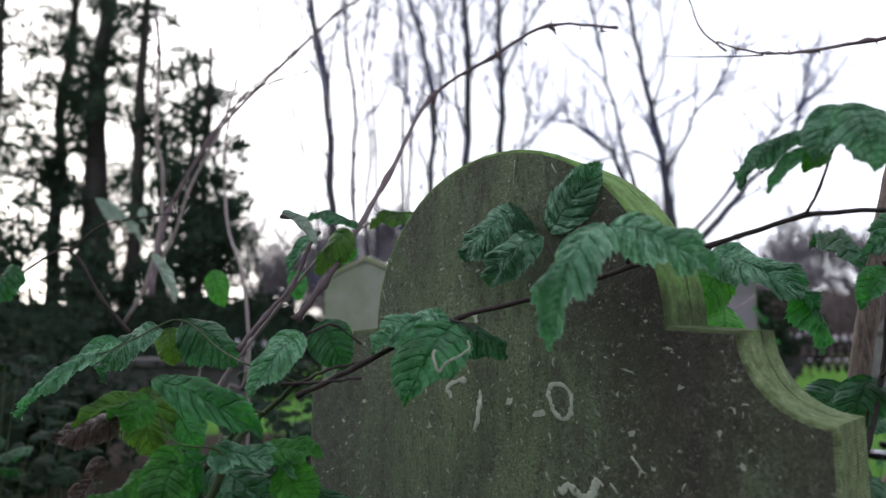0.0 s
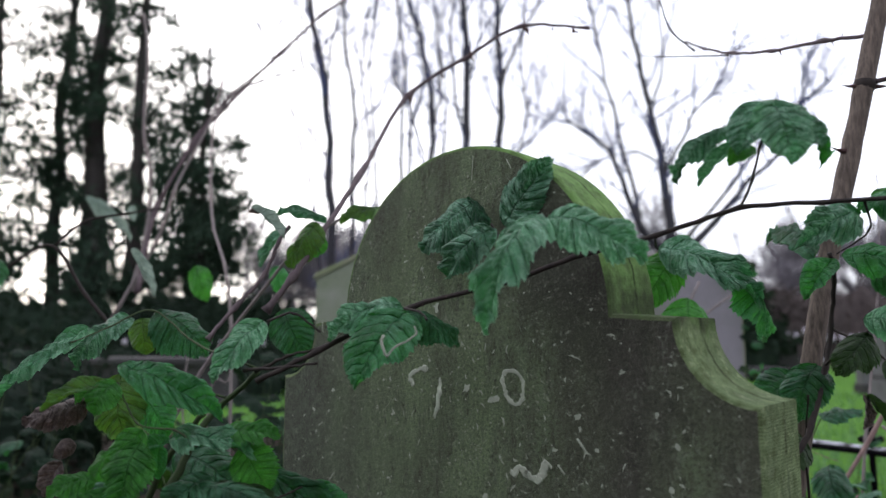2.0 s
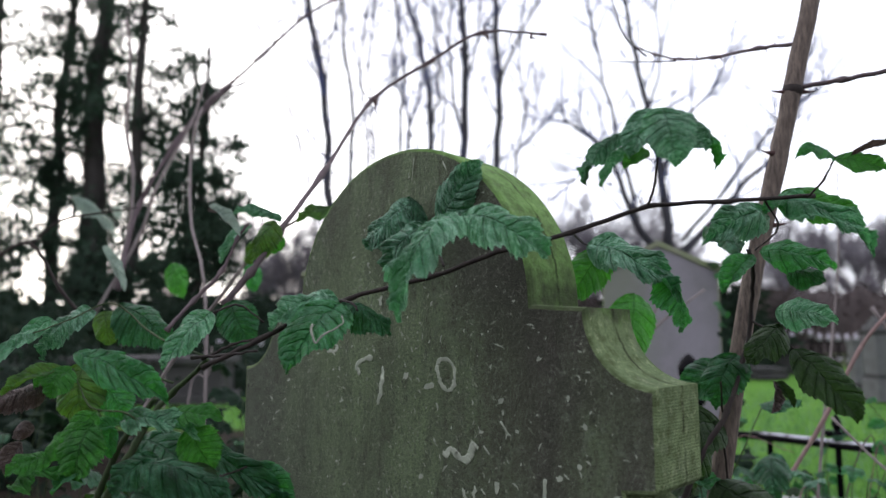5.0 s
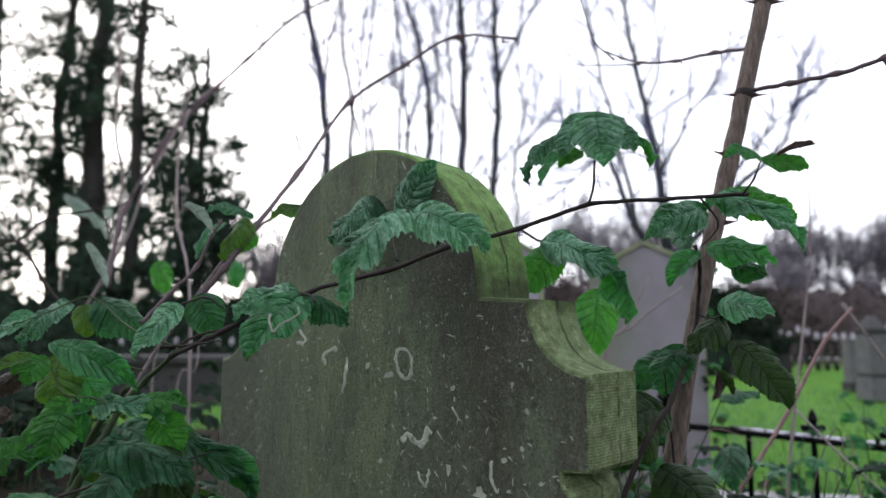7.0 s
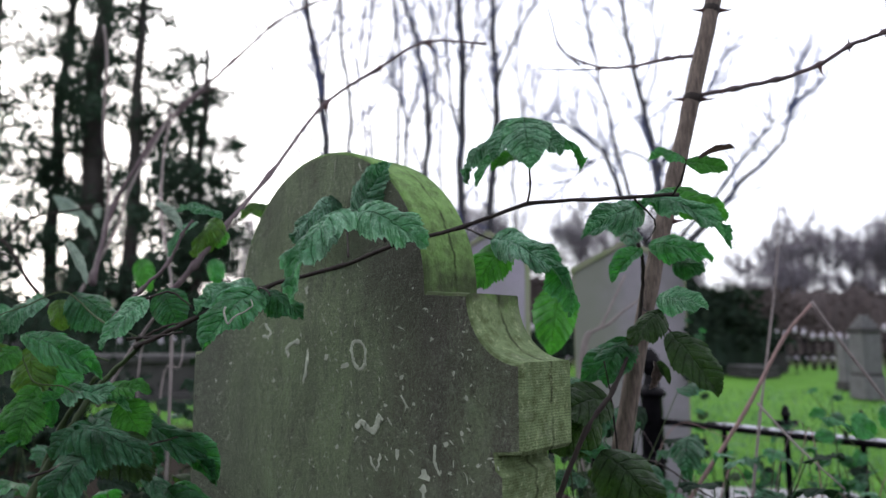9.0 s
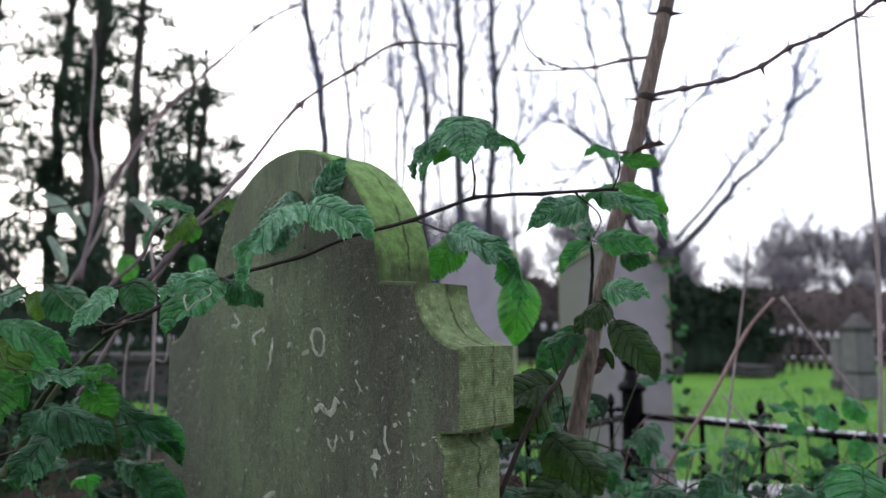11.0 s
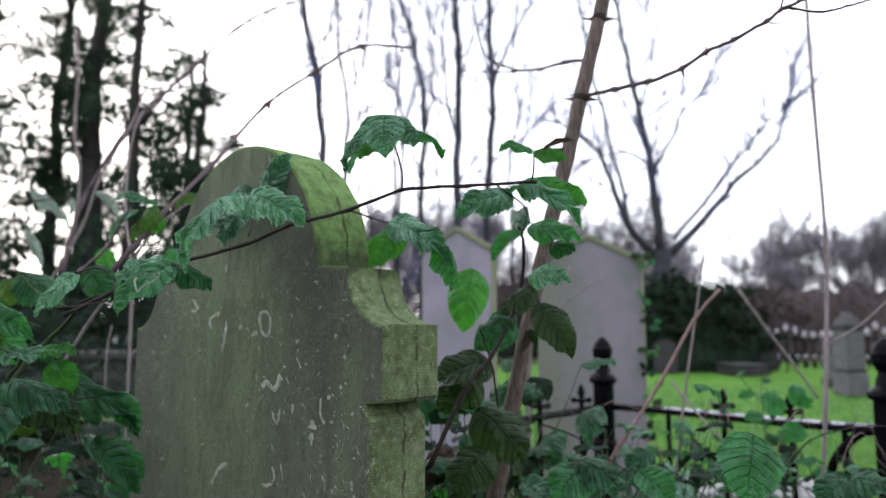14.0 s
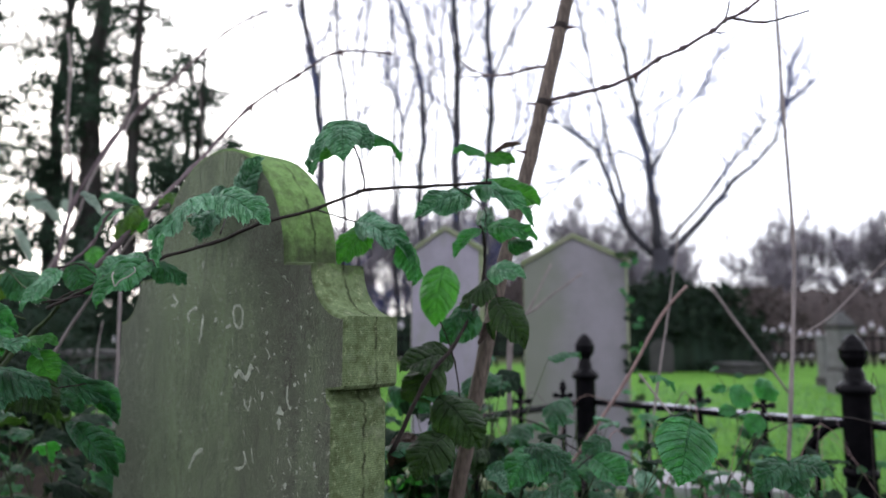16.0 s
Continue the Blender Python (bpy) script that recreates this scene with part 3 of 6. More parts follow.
for i in range(1, 33):
    q = math.pi * i / 32
    outline.append((-0.363 + 0.217 * math.cos(q), TOP + 0.086 + 0.217 * math.sin(q)))
for i in range(10, -1, -1):
    q = math.pi / 2 * i / 10
    outline.append((-0.727 + 0.077 * math.sin(q), TOP + 0.081 - 0.081 * math.cos(q)))
outline.append((-0.727, 0.0))
bm = prism(outline[::-1], 0.1026, 0.005, True)
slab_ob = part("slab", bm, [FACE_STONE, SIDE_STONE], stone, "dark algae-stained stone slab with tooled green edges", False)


def lichen(*pts, wide=1.0):
    """A crust of pale lichen grown in a line on the stone's face."""
    line = [np.array((x, -0.0004, z)) for x, z in pts]
    line = smooth_line(line, 6)
    rnd = random.Random(int(-pts[0][0] * 1e4))
    raw = [wide * rnd.uniform(0.0010, 0.0040) for _ in line]
    rad = [(raw[max(i - 1, 0)] + 2 * r + raw[min(i + 1, len(raw) - 1)]) / 4 * (0.45 if i in (0, len(raw) - 1) else 1) for i, r in enumerate(raw)]
    line = [p + np.array((rnd.gauss(0, 0.0008), 0, rnd.gauss(0, 0.0008))) for p in line]
    v, f = tube(line, rad, 8)
    v = [np.array((p[0], -0.0003 + (p[1] + 0.0004) * 0.1, p[2])) for p in v]
    link_mesh("lichen_mark", v, f, LICHEN, stone, "pale grey lichen crust")


lichen((-0.290, 0.890), (-0.278, 0.895), (-0.263, 0.886), (-0.263, 0.864), (-0.274, 0.857), (-0.286, 0.868), (-0.291, 0.882), (-0.290, 0.890))
lichen((-0.280, 0.777), (-0.268, 0.787), (-0.259, 0.782), (-0.248, 0.777), (-0.239, 0.782), (-0.233, 0.792), (-0.227, 0.797), wide=1.9)
lichen((-0.216, 0.796), (-0.209, 0.786))
lichen((-0.437, 0.869), (-0.444, 0.881), (-0.431, 0.891), (-0.413, 0.893), wide=1.4)
lichen((-0.390, 0.883), (-0.392, 0.859), (-0.401, 0.831), wide=1.4)
lichen((-0.131, 0.771), (-0.133, 0.751), (-0.123, 0.736))
lichen((-0.419, 0.614), (-0.397, 0.640), (-0.373, 0.652), wide=1.4)
lichen((-0.246, 0.663), (-0.238, 0.647), (-0.255, 0.634), (-0.272, 0.634))
lichen((-0.224, 0.669), (-0.218, 0.646))
lichen((-0.192, 0.826), (-0.180, 0.813))
lichen((-0.250, 0.743), (-0.237, 0.727), (-0.229, 0.747))
lichen((-0.127, 0.665), (-0.114, 0.652))
lichen((-0.504, 0.921), (-0.488, 0.905), (-0.512, 0.900))
lichen((-0.333, 1.159), (-0.337, 1.128))
lichen((-0.282, 1.147), (-0.275, 1.136))


def face_height(x):
    """How high the stone's face reaches at a place along its width."""
    d = abs(x + 0.363)
    if d < 0.217:
        return TOP + 0.086 + math.sqrt(0.217 ** 2 - d * d)
    return TOP + 0.081 * (1 - math.sqrt(max(0.0, 1 - ((d - 0.287) / 0.077) ** 2))) if d > 0.287 else TOP + 0.08


rnd = random.Random(212)
v, f = [], []
for i in range(1600):
    x = -0.018 - 0.70 * rnd.random() ** 1.25
    z = rnd.uniform(0.42, 1.1)
    if z > face_height(x) - 0.012 or (z < TOP - 0.1 and x > -0.03) or noise.noise((x * 9, 3.3, z * 7)) < rnd.uniform(-0.6, 0.35):
        continue
    kind_, ln, k = rnd.random(), (0.0018 + 0.008 * rnd.random() ** 2.2) * (2.2 if rnd.random() < 0.12 else 1) * (1.3 if x > -0.3 else 1.0), len(v)
    if kind_ < 0.5:
        an, bend, n = rnd.gauss(math.pi / 2, 0.7), rnd.uniform(-2.2, 2.2), 7
        px, pz, wide = x, z, rnd.uniform(0.0005, 0.0013)
        for j in range(n):
            w = wide * (0.08 + math.sin(math.pi * (j + 0.3) / (n - 0.4))) * rnd.uniform(0.6, 1.3)
            v += [(px - math.sin(an) * w, -0.0007, pz + math.cos(an) * w), (px + math.sin(an) * w, -0.0007, pz - math.cos(an) * w)]
            px, pz, an = px + math.cos(an) * ln * 1.25 / n, pz + math.sin(an) * ln * 1.25 / n, an + bend / n + rnd.gauss(0, 0.25)
        f += [(k + 2 * j, k + 2 * j + 1, k + 2 * j + 3, k + 2 * j + 2) for j in range(n - 1)]
    else:
        n, r = 9, ln * rnd.uniform(0.16, 0.48)
        thin, turn = rnd.uniform(0.3, 0.8), rnd.uniform(0, 3)
        for j in range(n):
            q, w = 2 * math.pi * j / n, r * rnd.uniform(0.4, 1.5)
            a0, b0 = w * math.cos(q), w * thin * math.sin(q)
            v.append((x + a0 * math.cos(turn) - b0 * math.sin(turn), -0.0007, z + a0 * math.sin(turn) + b0 * math.cos(turn)))
        f.append(tuple(range(k, k + n)))
ob = link_mesh("lichen", v, f, LICHEN, stone, "small pale lichen flecks and scratches")
ob["kind"] = "stuff"

# ---- grey headstones behind ----


def gabled_stone(at, width, shoulder, peak, depth, label, face=GREY_STONE):
    t = thing("headstone", label, "headstone", "headstones", at=at)
    o = [(-width / 2, 0), (-width / 2, shoulder - 0.03), (-width / 2 + 0.012, shoulder), (0, peak), (width / 2 - 0.012, shoulder), (width / 2, shoulder - 0.03), (width / 2, 0)]
    part("slab", prism(o[::-1], depth, 0.006, True), [face, MOSSY_GREY], t)
    w, s, p = width / 2 + 0.012, shoulder + 0.004, peak + 0.004
    cap = [(-w, s - 0.03), (-w, s), (0, p + 0.012), (w, s), (w, s - 0.03), (0, p - 0.016)]
    coping = part("coping", prism(cap[::-1], depth + 0.02, 0.004), MOSSY_GREY, t, "mossy coping along the gable")
    coping.location = (0, -0.01, 0)
    part("plinth", slab(width + 0.14, depth + 0.12, 0.14, 0.012, (0, depth / 2, -0.03)), MOSSY_GREY, t)
    return t


gabled_stone(pose(1.13, 3.15, 0, 0, 0, -20), 0.52, 1.22, 1.345, 0.09, "plain grey gabled headstone with mossy edges behind the railing", GREEN_GREY)
gabled_stone(pose(0.48, 3.42, 0, 0, 0, -20), 0.40, 1.31, 1.425, 0.09, "lavender grey gabled headstone half hidden by brambles")

gabled_stone(pose(-0.40, 3.6, 0, 0, 0, -14), 0.46, 1.25, 1.34, 0.09, "pale greenish grey headstone close behind the dark one", PALE_MOSSY)

# ---- iron railing ----
railing = thing("iron_railing", "black painted cast iron grave railing with turned posts", "railing")
POST = [(0.046, 0.0), (0.046, 0.12), (0.06, 0.125), (0.06, 0.15), (0.046, 0.155), (0.044, 0.40), (0.052, 0.405), (0.052, 0.425), (0.044, 0.43), (0.042, 0.655), (0.056, 0.662), (0.058, 0.675), (0.05, 0.688), (0.034, 0.7), (0.029, 0.715), (0.03, 0.725), (0.024, 0.732), (0.024, 0.742), (0.02, 0.746)]
P1, P2 = Vector((1.077, 2.647, 0)), Vector((1.78, 1.88, 0))
P0 = P1 + Vector((-0.55, -0.66, 0))
P3 = P2 + (P2 - P1)


def railing_post(at):
    v, f = lathe(POST, 24)
    ob = link_mesh("post", v, f, IRON, railing, "turned black post")
    ob.location = at
    rows = 22
    cone = [(0.002 + 0.039 * math.sin(math.pi * (0.12 + 0.88 * q / rows)) ** 0.72, 0.743 + 0.107 * q / rows) for q in range(rows + 1)]
    v, f = lathe(cone, 36)
    v = [(x * b, y * b, z) for x, y, z in v for b in [1 + 0.07 * math.cos(7 * math.atan2(y, x) + 118 * z) * math.cos(7 * math.atan2(y, x) - 118 * z)]]
    link_mesh("finial", v, f, IRON, ob, "knobbly pine cone finial")
    return ob


def railing_bar(at, high):
    v, f = lathe([(0.0095, 0.0), (0.0095, high - 0.075), (0.0165, high - 0.07), (0.0165, high - 0.062), (0.008, high - 0.055), (0.016, high - 0.035), (0.011, high - 0.015), (0.002, high)], 10)
    ob = link_mesh("bar", v, f, IRON, railing)
    ob.location = at
    w, g = tube([np.array((q, 0, high - 0.066 + 0.1 * abs(q))) for q in (-0.042, -0.036, -0.026, -0.014, 0.014, 0.026, 0.036, 0.042)], [0.004, 0.011, 0.011, 0.006, 0.006, 0.011, 0.011, 0.004], 8)
    link_mesh("cross_leaf", w, g, IRON, ob)
    return ob


def rail(a0, a1, z, worn_from=None):
    """A round black rail between two posts; from some way along, its crown is worn to bare pale metal."""
    d = a1 - a0

    def run(q0, r, lift):
        line = [np.array(a0 + d * q + Vector((0, 0, z + lift + 0.002 * math.sin(7 * q)))) for q in np.linspace(q0, 1, 9)]
        return tube(line, [r] * 9, 12)

    bar = link_mesh("rail", *run(0, 0.0125, -0.004), IRON, railing, "black painted rail")
    if worn_from is not None:
        link_mesh("worn_crown", *run(worn_from, 0.0095, 0.0055), WORN_IRON, bar, "pale metal crown where the paint is worn off")


for p in (P1, P2):
    railing_post(p)
for a0, a1, worn in ((P1, P2, 0.22), (P2, P3, 0.0), (P0, P1, None)):
    rail(a0, a1, 0.567, worn)
    rail(a0, a1, 0.12)
for fr, high in ((0.282, 0), (0.494, 1), (0.719, 1), (0.876, 0)):
    for a0, a1 in ((P1, P2), (P2, P3)):
        if high:
            railing_bar(a0.lerp(a1, fr), 0.665)
        else:
            v, f = lathe([(0.0095, 0.0), (0.0095, 0.555), (0.004, 0.572)], 10)
            link_mesh("bar", v, f, IRON, railing).location = a0.lerp(a1, fr)
for fr in (0.1, 0.42, 0.78):
    railing_bar(P0.lerp(P1, fr), 0.665)
line = [np.array(P2 + (P1 - P2) * q + Vector((0, 0, z))) for q, z in ((0.03, 0.565), (0.08, 0.55), (0.13, 0.5), (0.165, 0.44), (0.17, 0.39))]
v, f = tube(smooth_line(line), [0.014] * 21, 8)
link_mesh("scroll", v, f, IRON, railing, "curled iron brace")

# ---- graves and walls further off ----


def chest_tomb(at, sx, sy, h, label):
    t = thing("chest_tomb", label, "tomb", "tombs", at=at)
    part("plinth", slab(sx + 0.2, sy + 0.2, 0.12, 0.02), DARK_STONE, t)
    part("chest", slab(sx, sy, h - 0.2, 0.015, (0, 0, 0.12)), DARK_STONE, t)
    part("lid", slab(sx + 0.16, sy + 0.16, 0.1, 0.025, (0, 0, h - 0.1)), DARK_STONE, t)
    return t


chest_tomb(pose(-3.9, 9.8, 0, 0, 0, 6), 2.0, 0.9, 0.62, "sooty dark chest tomb on the lawn")
chest_tomb(pose(-7.6, 10.5, 0, 0, 0, -4), 2.2, 0.9, 0.8, "dark chest tomb in the shade of evergreens")
chest_tomb(pose(6.88, 15.0, 0, 0, 0, 3), 0.5, 0.8, 0.24, "low dark grave on the far lawn")
ledger = part("ledger_stone", slab(1.1, 0.5, 0.07, 0.012), PALE_STONE, None)
ledger.matrix_basis = pose(1.85, 3.55, 0.0, 0, 0, -12)
tagged(ledger, "pale flat ledger stone lying in grass", "ledger stone")

monument = thing("monument", "grey stone pedestal monument with stepped pyramid cap", "monument", at=pose(6.2, 9.75, 0, 0, 0, 8))
part("base", slab(0.33, 0.33, 0.32, 0.02), WORN_STONE, monument)
part("moulding", slab(0.3, 0.3, 0.05, 0.02, (0, 0, 0.32)), DARK_STONE, monument)
part("die", slab(0.28, 0.28, 0.55, 0.012, (0, 0, 0.37)), WORN_STONE, monument)
part("panel", slab(0.19, 0.03, 0.4, 0.01, (0, -0.135, 0.44)), WORN_STONE, monument)
part("cornice", slab(0.33, 0.33, 0.07, 0.03, (0, 0, 0.92)), DARK_STONE, monument)
for size, z in ((0.25, 0.99), (0.18, 1.05), (0.11, 1.11)):
    part("cap", slab(size, size, 0.06, 0.02, (0, 0, z)), WORN_STONE, monument)

pillar = thing("stone_pillar", "squat square grey stone pillar on the far lawn", "pillar", at=pose(6.8, 11.3, 0, 0, 0, 4))
part("plinth", slab(0.25, 0.25, 0.15, 0.015), DARK_STONE, pillar)
part("shaft", slab(0.19, 0.19, 0.62, 0.012, (0, 0, 0.15)), WORN_STONE, pillar)
part("cap", slab(0.23, 0.23, 0.07, 0.02, (0, 0, 0.77)), WORN_STONE, pillar)


def small_stone(x, y, w, h):
    o = [(-w / 2, 0), (-w / 2, h * 0.7)] + [(w / 2 * math.cos(q), h * 0.7 + h * 0.3 * math.sin(q)) for q in np.linspace(math.pi, 0, 9)[1:-1]] + [(w / 2, h * 0.7), (w / 2, 0)]
    ob = part("headstone", prism(o[::-1], 0.09, 0.01), DARK_STONE, None)
    ob.matrix_basis = pose(x, y, 0, 0, 0, -15)
    tagged(ob, "small dark round-topped headstone far across the lawn", "headstone", "headstones")


for x, y, w, h in ((5.3, 15.2, 0.5, 0.75), (7.6, 12.5, 0.3, 0.32), (4.0, 15.6, 0.5, 0.6), (9.3, 13.0, 0.55, 0.8), (8.1, 16.4, 0.45, 0.7)):
    small_stone(x, y, w, h)

boundary = thing("boundary_railing", "dark iron boundary railing with white painted knobs", "railing")
v, f = lathe([(0.03, 0), (0.03, 0.22), (0.07, 0.26), (0.07, 0.32), (0.03, 0.36), (0.025, 0.95), (0.02, 0.98)], 8)
kv, kf = lathe([(0.025, 0.98), (0.06, 1.02), (0.072, 1.07), (0.05, 1.14), (0.008, 1.2)], 8)
mv, mf = lathe([(0.03, 0.22), (0.06, 0.245), (0.07, 0.28), (0.06, 0.315), (0.03, 0.34)], 8)
first = None
TALL = (3.28, 6.44, 8.74, 9.5, 11.81, 14.11)
spots = [-8.2 + 0.36 * i for i in range(32)] + [3.28 + 0.237 * i for i in range(47)]
for x in spots:
    if first is None:
        first = trio = [link_mesh("post", v, f, IRON, boundary), link_mesh("knob", kv, kf, WHITE_PAINT, None), link_mesh("collar", mv, mf, WHITE_PAINT, None)]
    else:
        trio = [new(o.name.split(".")[0], o.data) for o in first]
        trio[0].parent = boundary
    trio[1].parent = trio[0]
    trio[2].parent = trio[0]
    drop = 0.24 * min(1.0, min(abs(x - q) for q in TALL) / 0.45) ** 0.7 if x > 3.2 else 0.0
    trio[0].location = (x, 18.2, -drop if x > -2 else -0.36)
    trio[2].location = (0, 0, drop)
for z in (0.32, 0.70):
    for x0, x1, sunk in ((-8.4, -2.0, 0.36 if z < 0.5 else 0.2), (-2.0, 14.8, 0.0)):
        ob = part("rail", slab(x1 - x0, 0.05, 0.06, 0.01), IRON, boundary)
        ob.location = ((x0 + x1) / 2, 18.2, z - sunk)

# ---- trees ----


def scatter_leaves(centres, spread, count, size, rnd):
    """Loose four-cornered leaf clumps round centres."""
    verts, faces = [], []
    for _ in range(count):
        c = centres[rnd.randrange(len(centres))]
        p = np.array(c) + np.array([rnd.gauss(0, s) for s in spread])
        d1 = np.array([rnd.gauss(0, 1) for _ in range(3)])
        d1 /= np.linalg.norm(d1)
        d2 = np.cross(d1, [rnd.gauss(0, 1) for _ in range(3)])
        d2 /= np.linalg.norm(d2)
        s = size * rnd.uniform(0.5, 1.4)
        k = len(verts)
        verts += [p - d1 * s, p + d2 * s * 0.45, p + d1 * s, p - d2 * s * 0.4]
        faces.append((k, k + 1, k + 2, k + 3))
    return verts, faces


def grow(start, way, length, r, level, rnd, store, wander=0.22, kids=4, lift=0.25, last=4, low=0.35):
    """A wandering limb with side shoots; lines go into store[level]."""
    n = 6 if level < 2 else 4
    line, d, p = [np.array(start, float)], np.array(way, float), np.array(start, float)
    for i in range(n):
        d = d + np.array([rnd.gauss(0, wander) for _ in range(3)]) * 0.6 + np.array((0, 0, lift * 0.3))
        d /= np.linalg.norm(d)
        p = p + d * length / n
        line.append(p)
    rad = [r * (1 - 0.7 * i / n) * (1.35 if level > 1 and i % 2 else 1.0) for i in range(n + 1)]
    store.setdefault(level, []).append((line, rad))
    if level >= last:
        return
    for _ in range(kids):
        q = rnd.uniform(low, 1.0)
        i = min(n - 1, int(q * n))
        o = line[i] + (line[i + 1] - line[i]) * (q * n - i)
        b = (line[i + 1] - line[i]) / np.linalg.norm(line[i + 1] - line[i])
        s = np.array([rnd.gauss(0, 1) for _ in range(3)])
        s -= b * (s @ b)
        s /= np.linalg.norm(s)
        w = b * rnd.uniform(0.75, 1.1) + s * rnd.uniform(0.4, 0.8)
        grow(o, w / np.linalg.norm(w), length * rnd.uniform(0.42, 0.68), max(rad[i] * 0.6, 0.015), level + 1, rnd, store, wander, max(2, kids - (level > 1)), lift, last, low)


def tree_meshes(t, store, material):
    """Trunk and limbs as parts of their own, the fine twigs as one crown."""
    names = {0: "trunk", 1: "limb"}
    fine_v, fine_f = [], []
    for level, lines in sorted(store.items()):
        for line, rad in lines:
            if level < 2:
                v, f = tube(line, rad, 9 - 2 * level)
                link_mesh(names[level], v, f, material, t)
            else:
                tube(line, rad, 4 if level == 2 else 3, fine_v, fine_f)
    # bare crowns take the fringe-tinted blue, trunks and limbs the plain bark
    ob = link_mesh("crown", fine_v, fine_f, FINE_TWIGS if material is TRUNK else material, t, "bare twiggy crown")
    ob["kind"] = "stuff"


def evergreen(x, y, height, r, seed, reach, count, low=0.12):
    rnd = random.Random(seed)
    t = thing("evergreen_tree", "tall dark evergreen tree with ragged gappy crown", "tree", "evergreens", at=pose(x, y, 0))
    line = [np.array((rnd.gauss(0, 0.12), rnd.gauss(0, 0.12), height * i / 8)) for i in range(9)]
    v, f = tube(line, [r * (1 - 0.65 * i / 8) for i in range(9)], 9)
    link_mesh("trunk", v, f, DARK_TRUNK, t)
    centres = []
    for i in range(74):
        z = height * (low + (0.97 - low) * rnd.random() ** 1.1)
        an = rnd.uniform(0, 2 * math.pi)
        ln = reach * (1.03 - z / height) ** 0.55 * rnd.uniform(0.5, 1.2)
        d = np.array((math.cos(an), math.sin(an), rnd.uniform(-0.15, 0.35)))
        bl = [np.array((0, 0, z)) + d * ln * q - np.array((0, 0, 0.12 * ln * q * q)) for q in (0, 0.35, 0.7, 1)]
        v, f = tube(bl, [0.07, 0.05, 0.03, 0.01], 4)
        link_mesh("branch", v, f, DARK_TRUNK, t)
        for q in range(max(1, int(ln * 2.6))):
            w = rnd.uniform(0.2, 1.08)
            centres.append(np.array((0, 0, z)) + d * ln * w - np.array((0, 0, 0.12 * ln * w * w)) + np.array([rnd.gauss(0, 0.25) for _ in range(3)]))
    v, f = scatter_leaves(centres, (0.30, 0.30, 0.26), int(count * 1.05), 0.15, rnd)
    ob = link_mesh("crown", v, f, NEEDLES, t, "dark needled foliage with gaps")
    ob["kind"] = "stuff"
    return t


evergreen(-20.2, 36, 25, 0.40, 11, 2.8, 6500, 0.3)
evergreen(-17.8, 35, 23, 0.75, 12, 3.6, 9500, 0.08)
evergreen(-15.2, 34, 22, 0.42, 13, 3.8, 10500, 0.06)
evergreen(-12.2, 35, 16, 0.3, 14, 3.4, 11000, 0.24)
evergreen(-21.9, 33, 22, 0.36, 15, 3.2, 8000, 0.03)
evergreen(-13.9, 38, 17, 0.3, 17, 3.8, 3500, 0.1)
evergreen(-26.0, 36, 22, 0.36, 16, 3.4, 8000, 0.04)

for x, y, h, sd in ((-24.5, 32, 7.5, 41), (-21.0, 31, 6.5, 42), (-15.8, 31.5, 5.5, 43)):
    evergreen(x, y, h, 0.2, sd, 2.6, 4200, 0.02)

# bare trees, their limbs set one by one


def set_tree(x, y, label):
    return thing("tree", label, "tree", "bare trees", at=pose(x, y, 0)), {}


def limb(bare, r0, r1, shoots, *pts):
    store = bare[1]
    line = smooth_line(pts, 3)
    n = len(line)
    rnd = random.Random(int(abs(pts[-1][0]) * 100 + pts[-1][2] * 10))
    line = [p + np.array((rnd.gauss(0, 0.04), rnd.gauss(0, 0.04), 0)) for p in line]
    rad = [r0 + (r1 - r0) * (i / (n - 1)) ** 0.8 for i in range(n)]
    store.setdefault(1 if store else 0, []).append((line, rad))
    if not shoots:
        return
    for i in range(3, n):
        for _ in range(2 if i > n // 2 else 1):
            if line[i][2] < 4.5:
                continue
            b = line[i] - line[i - 1]
            b /= np.linalg.norm(b)
            w = b * 0.9 + np.array([rnd.gauss(0, 1), rnd.gauss(0, 0.6), rnd.gauss(0.3, 0.8)]) * 0.5
            grow(line[i], w / np.linalg.norm(w), 1.0 + 2.0 * rnd.random(), max(0.03, rad[i] * 0.32), 2, rnd, store, 0.26, 3, 0.3, 3)


bare = set_tree(8.65, 26, 'wide bare old tree with forked spreading limbs')
limb(bare, 0.527, 0.36, 0, (0.01, 0.00, -0.16), (0.03, 0.00, 1.52), (0.04, 0.00, 2.80), (0.04, 0.00, 4.09))
limb(bare, 0.221, 0.045, 1, (0.04, 0.00, 3.99), (-0.04, 0.00, 5.40), (-0.19, 0.00, 7.17), (-0.45, 0.00, 8.52), (-0.74, 0.00, 10.34), (-1.12, 0.00, 12.42), (-1.39, 0.00, 14.55), (-1.66, 0.00, 16.95))
limb(bare, 0.162, 0.036, 1, (-0.20, 0.00, 3.88), (-1.32, -0.30, 5.03), (-1.90, -0.50, 6.62), (-2.27, -0.60, 7.64), (-3.32, -0.80, 8.37), (-4.13, -1.00, 8.84))
limb(bare, 0.111, 0.027, 1, (-1.19, -0.20, 4.93), (-1.39, 0.30, 7.02), (-1.93, 0.50, 9.82), (-2.44, 0.60, 12.69), (-2.84, 0.60, 15.35))
limb(bare, 0.17, 0.027, 1, (0.44, 0.00, 3.88), (1.84, 0.30, 5.23), (3.05, 0.40, 6.70), (4.49, 0.50, 7.86), (5.29, 0.50, 9.36), (5.58, 0.50, 11.22))
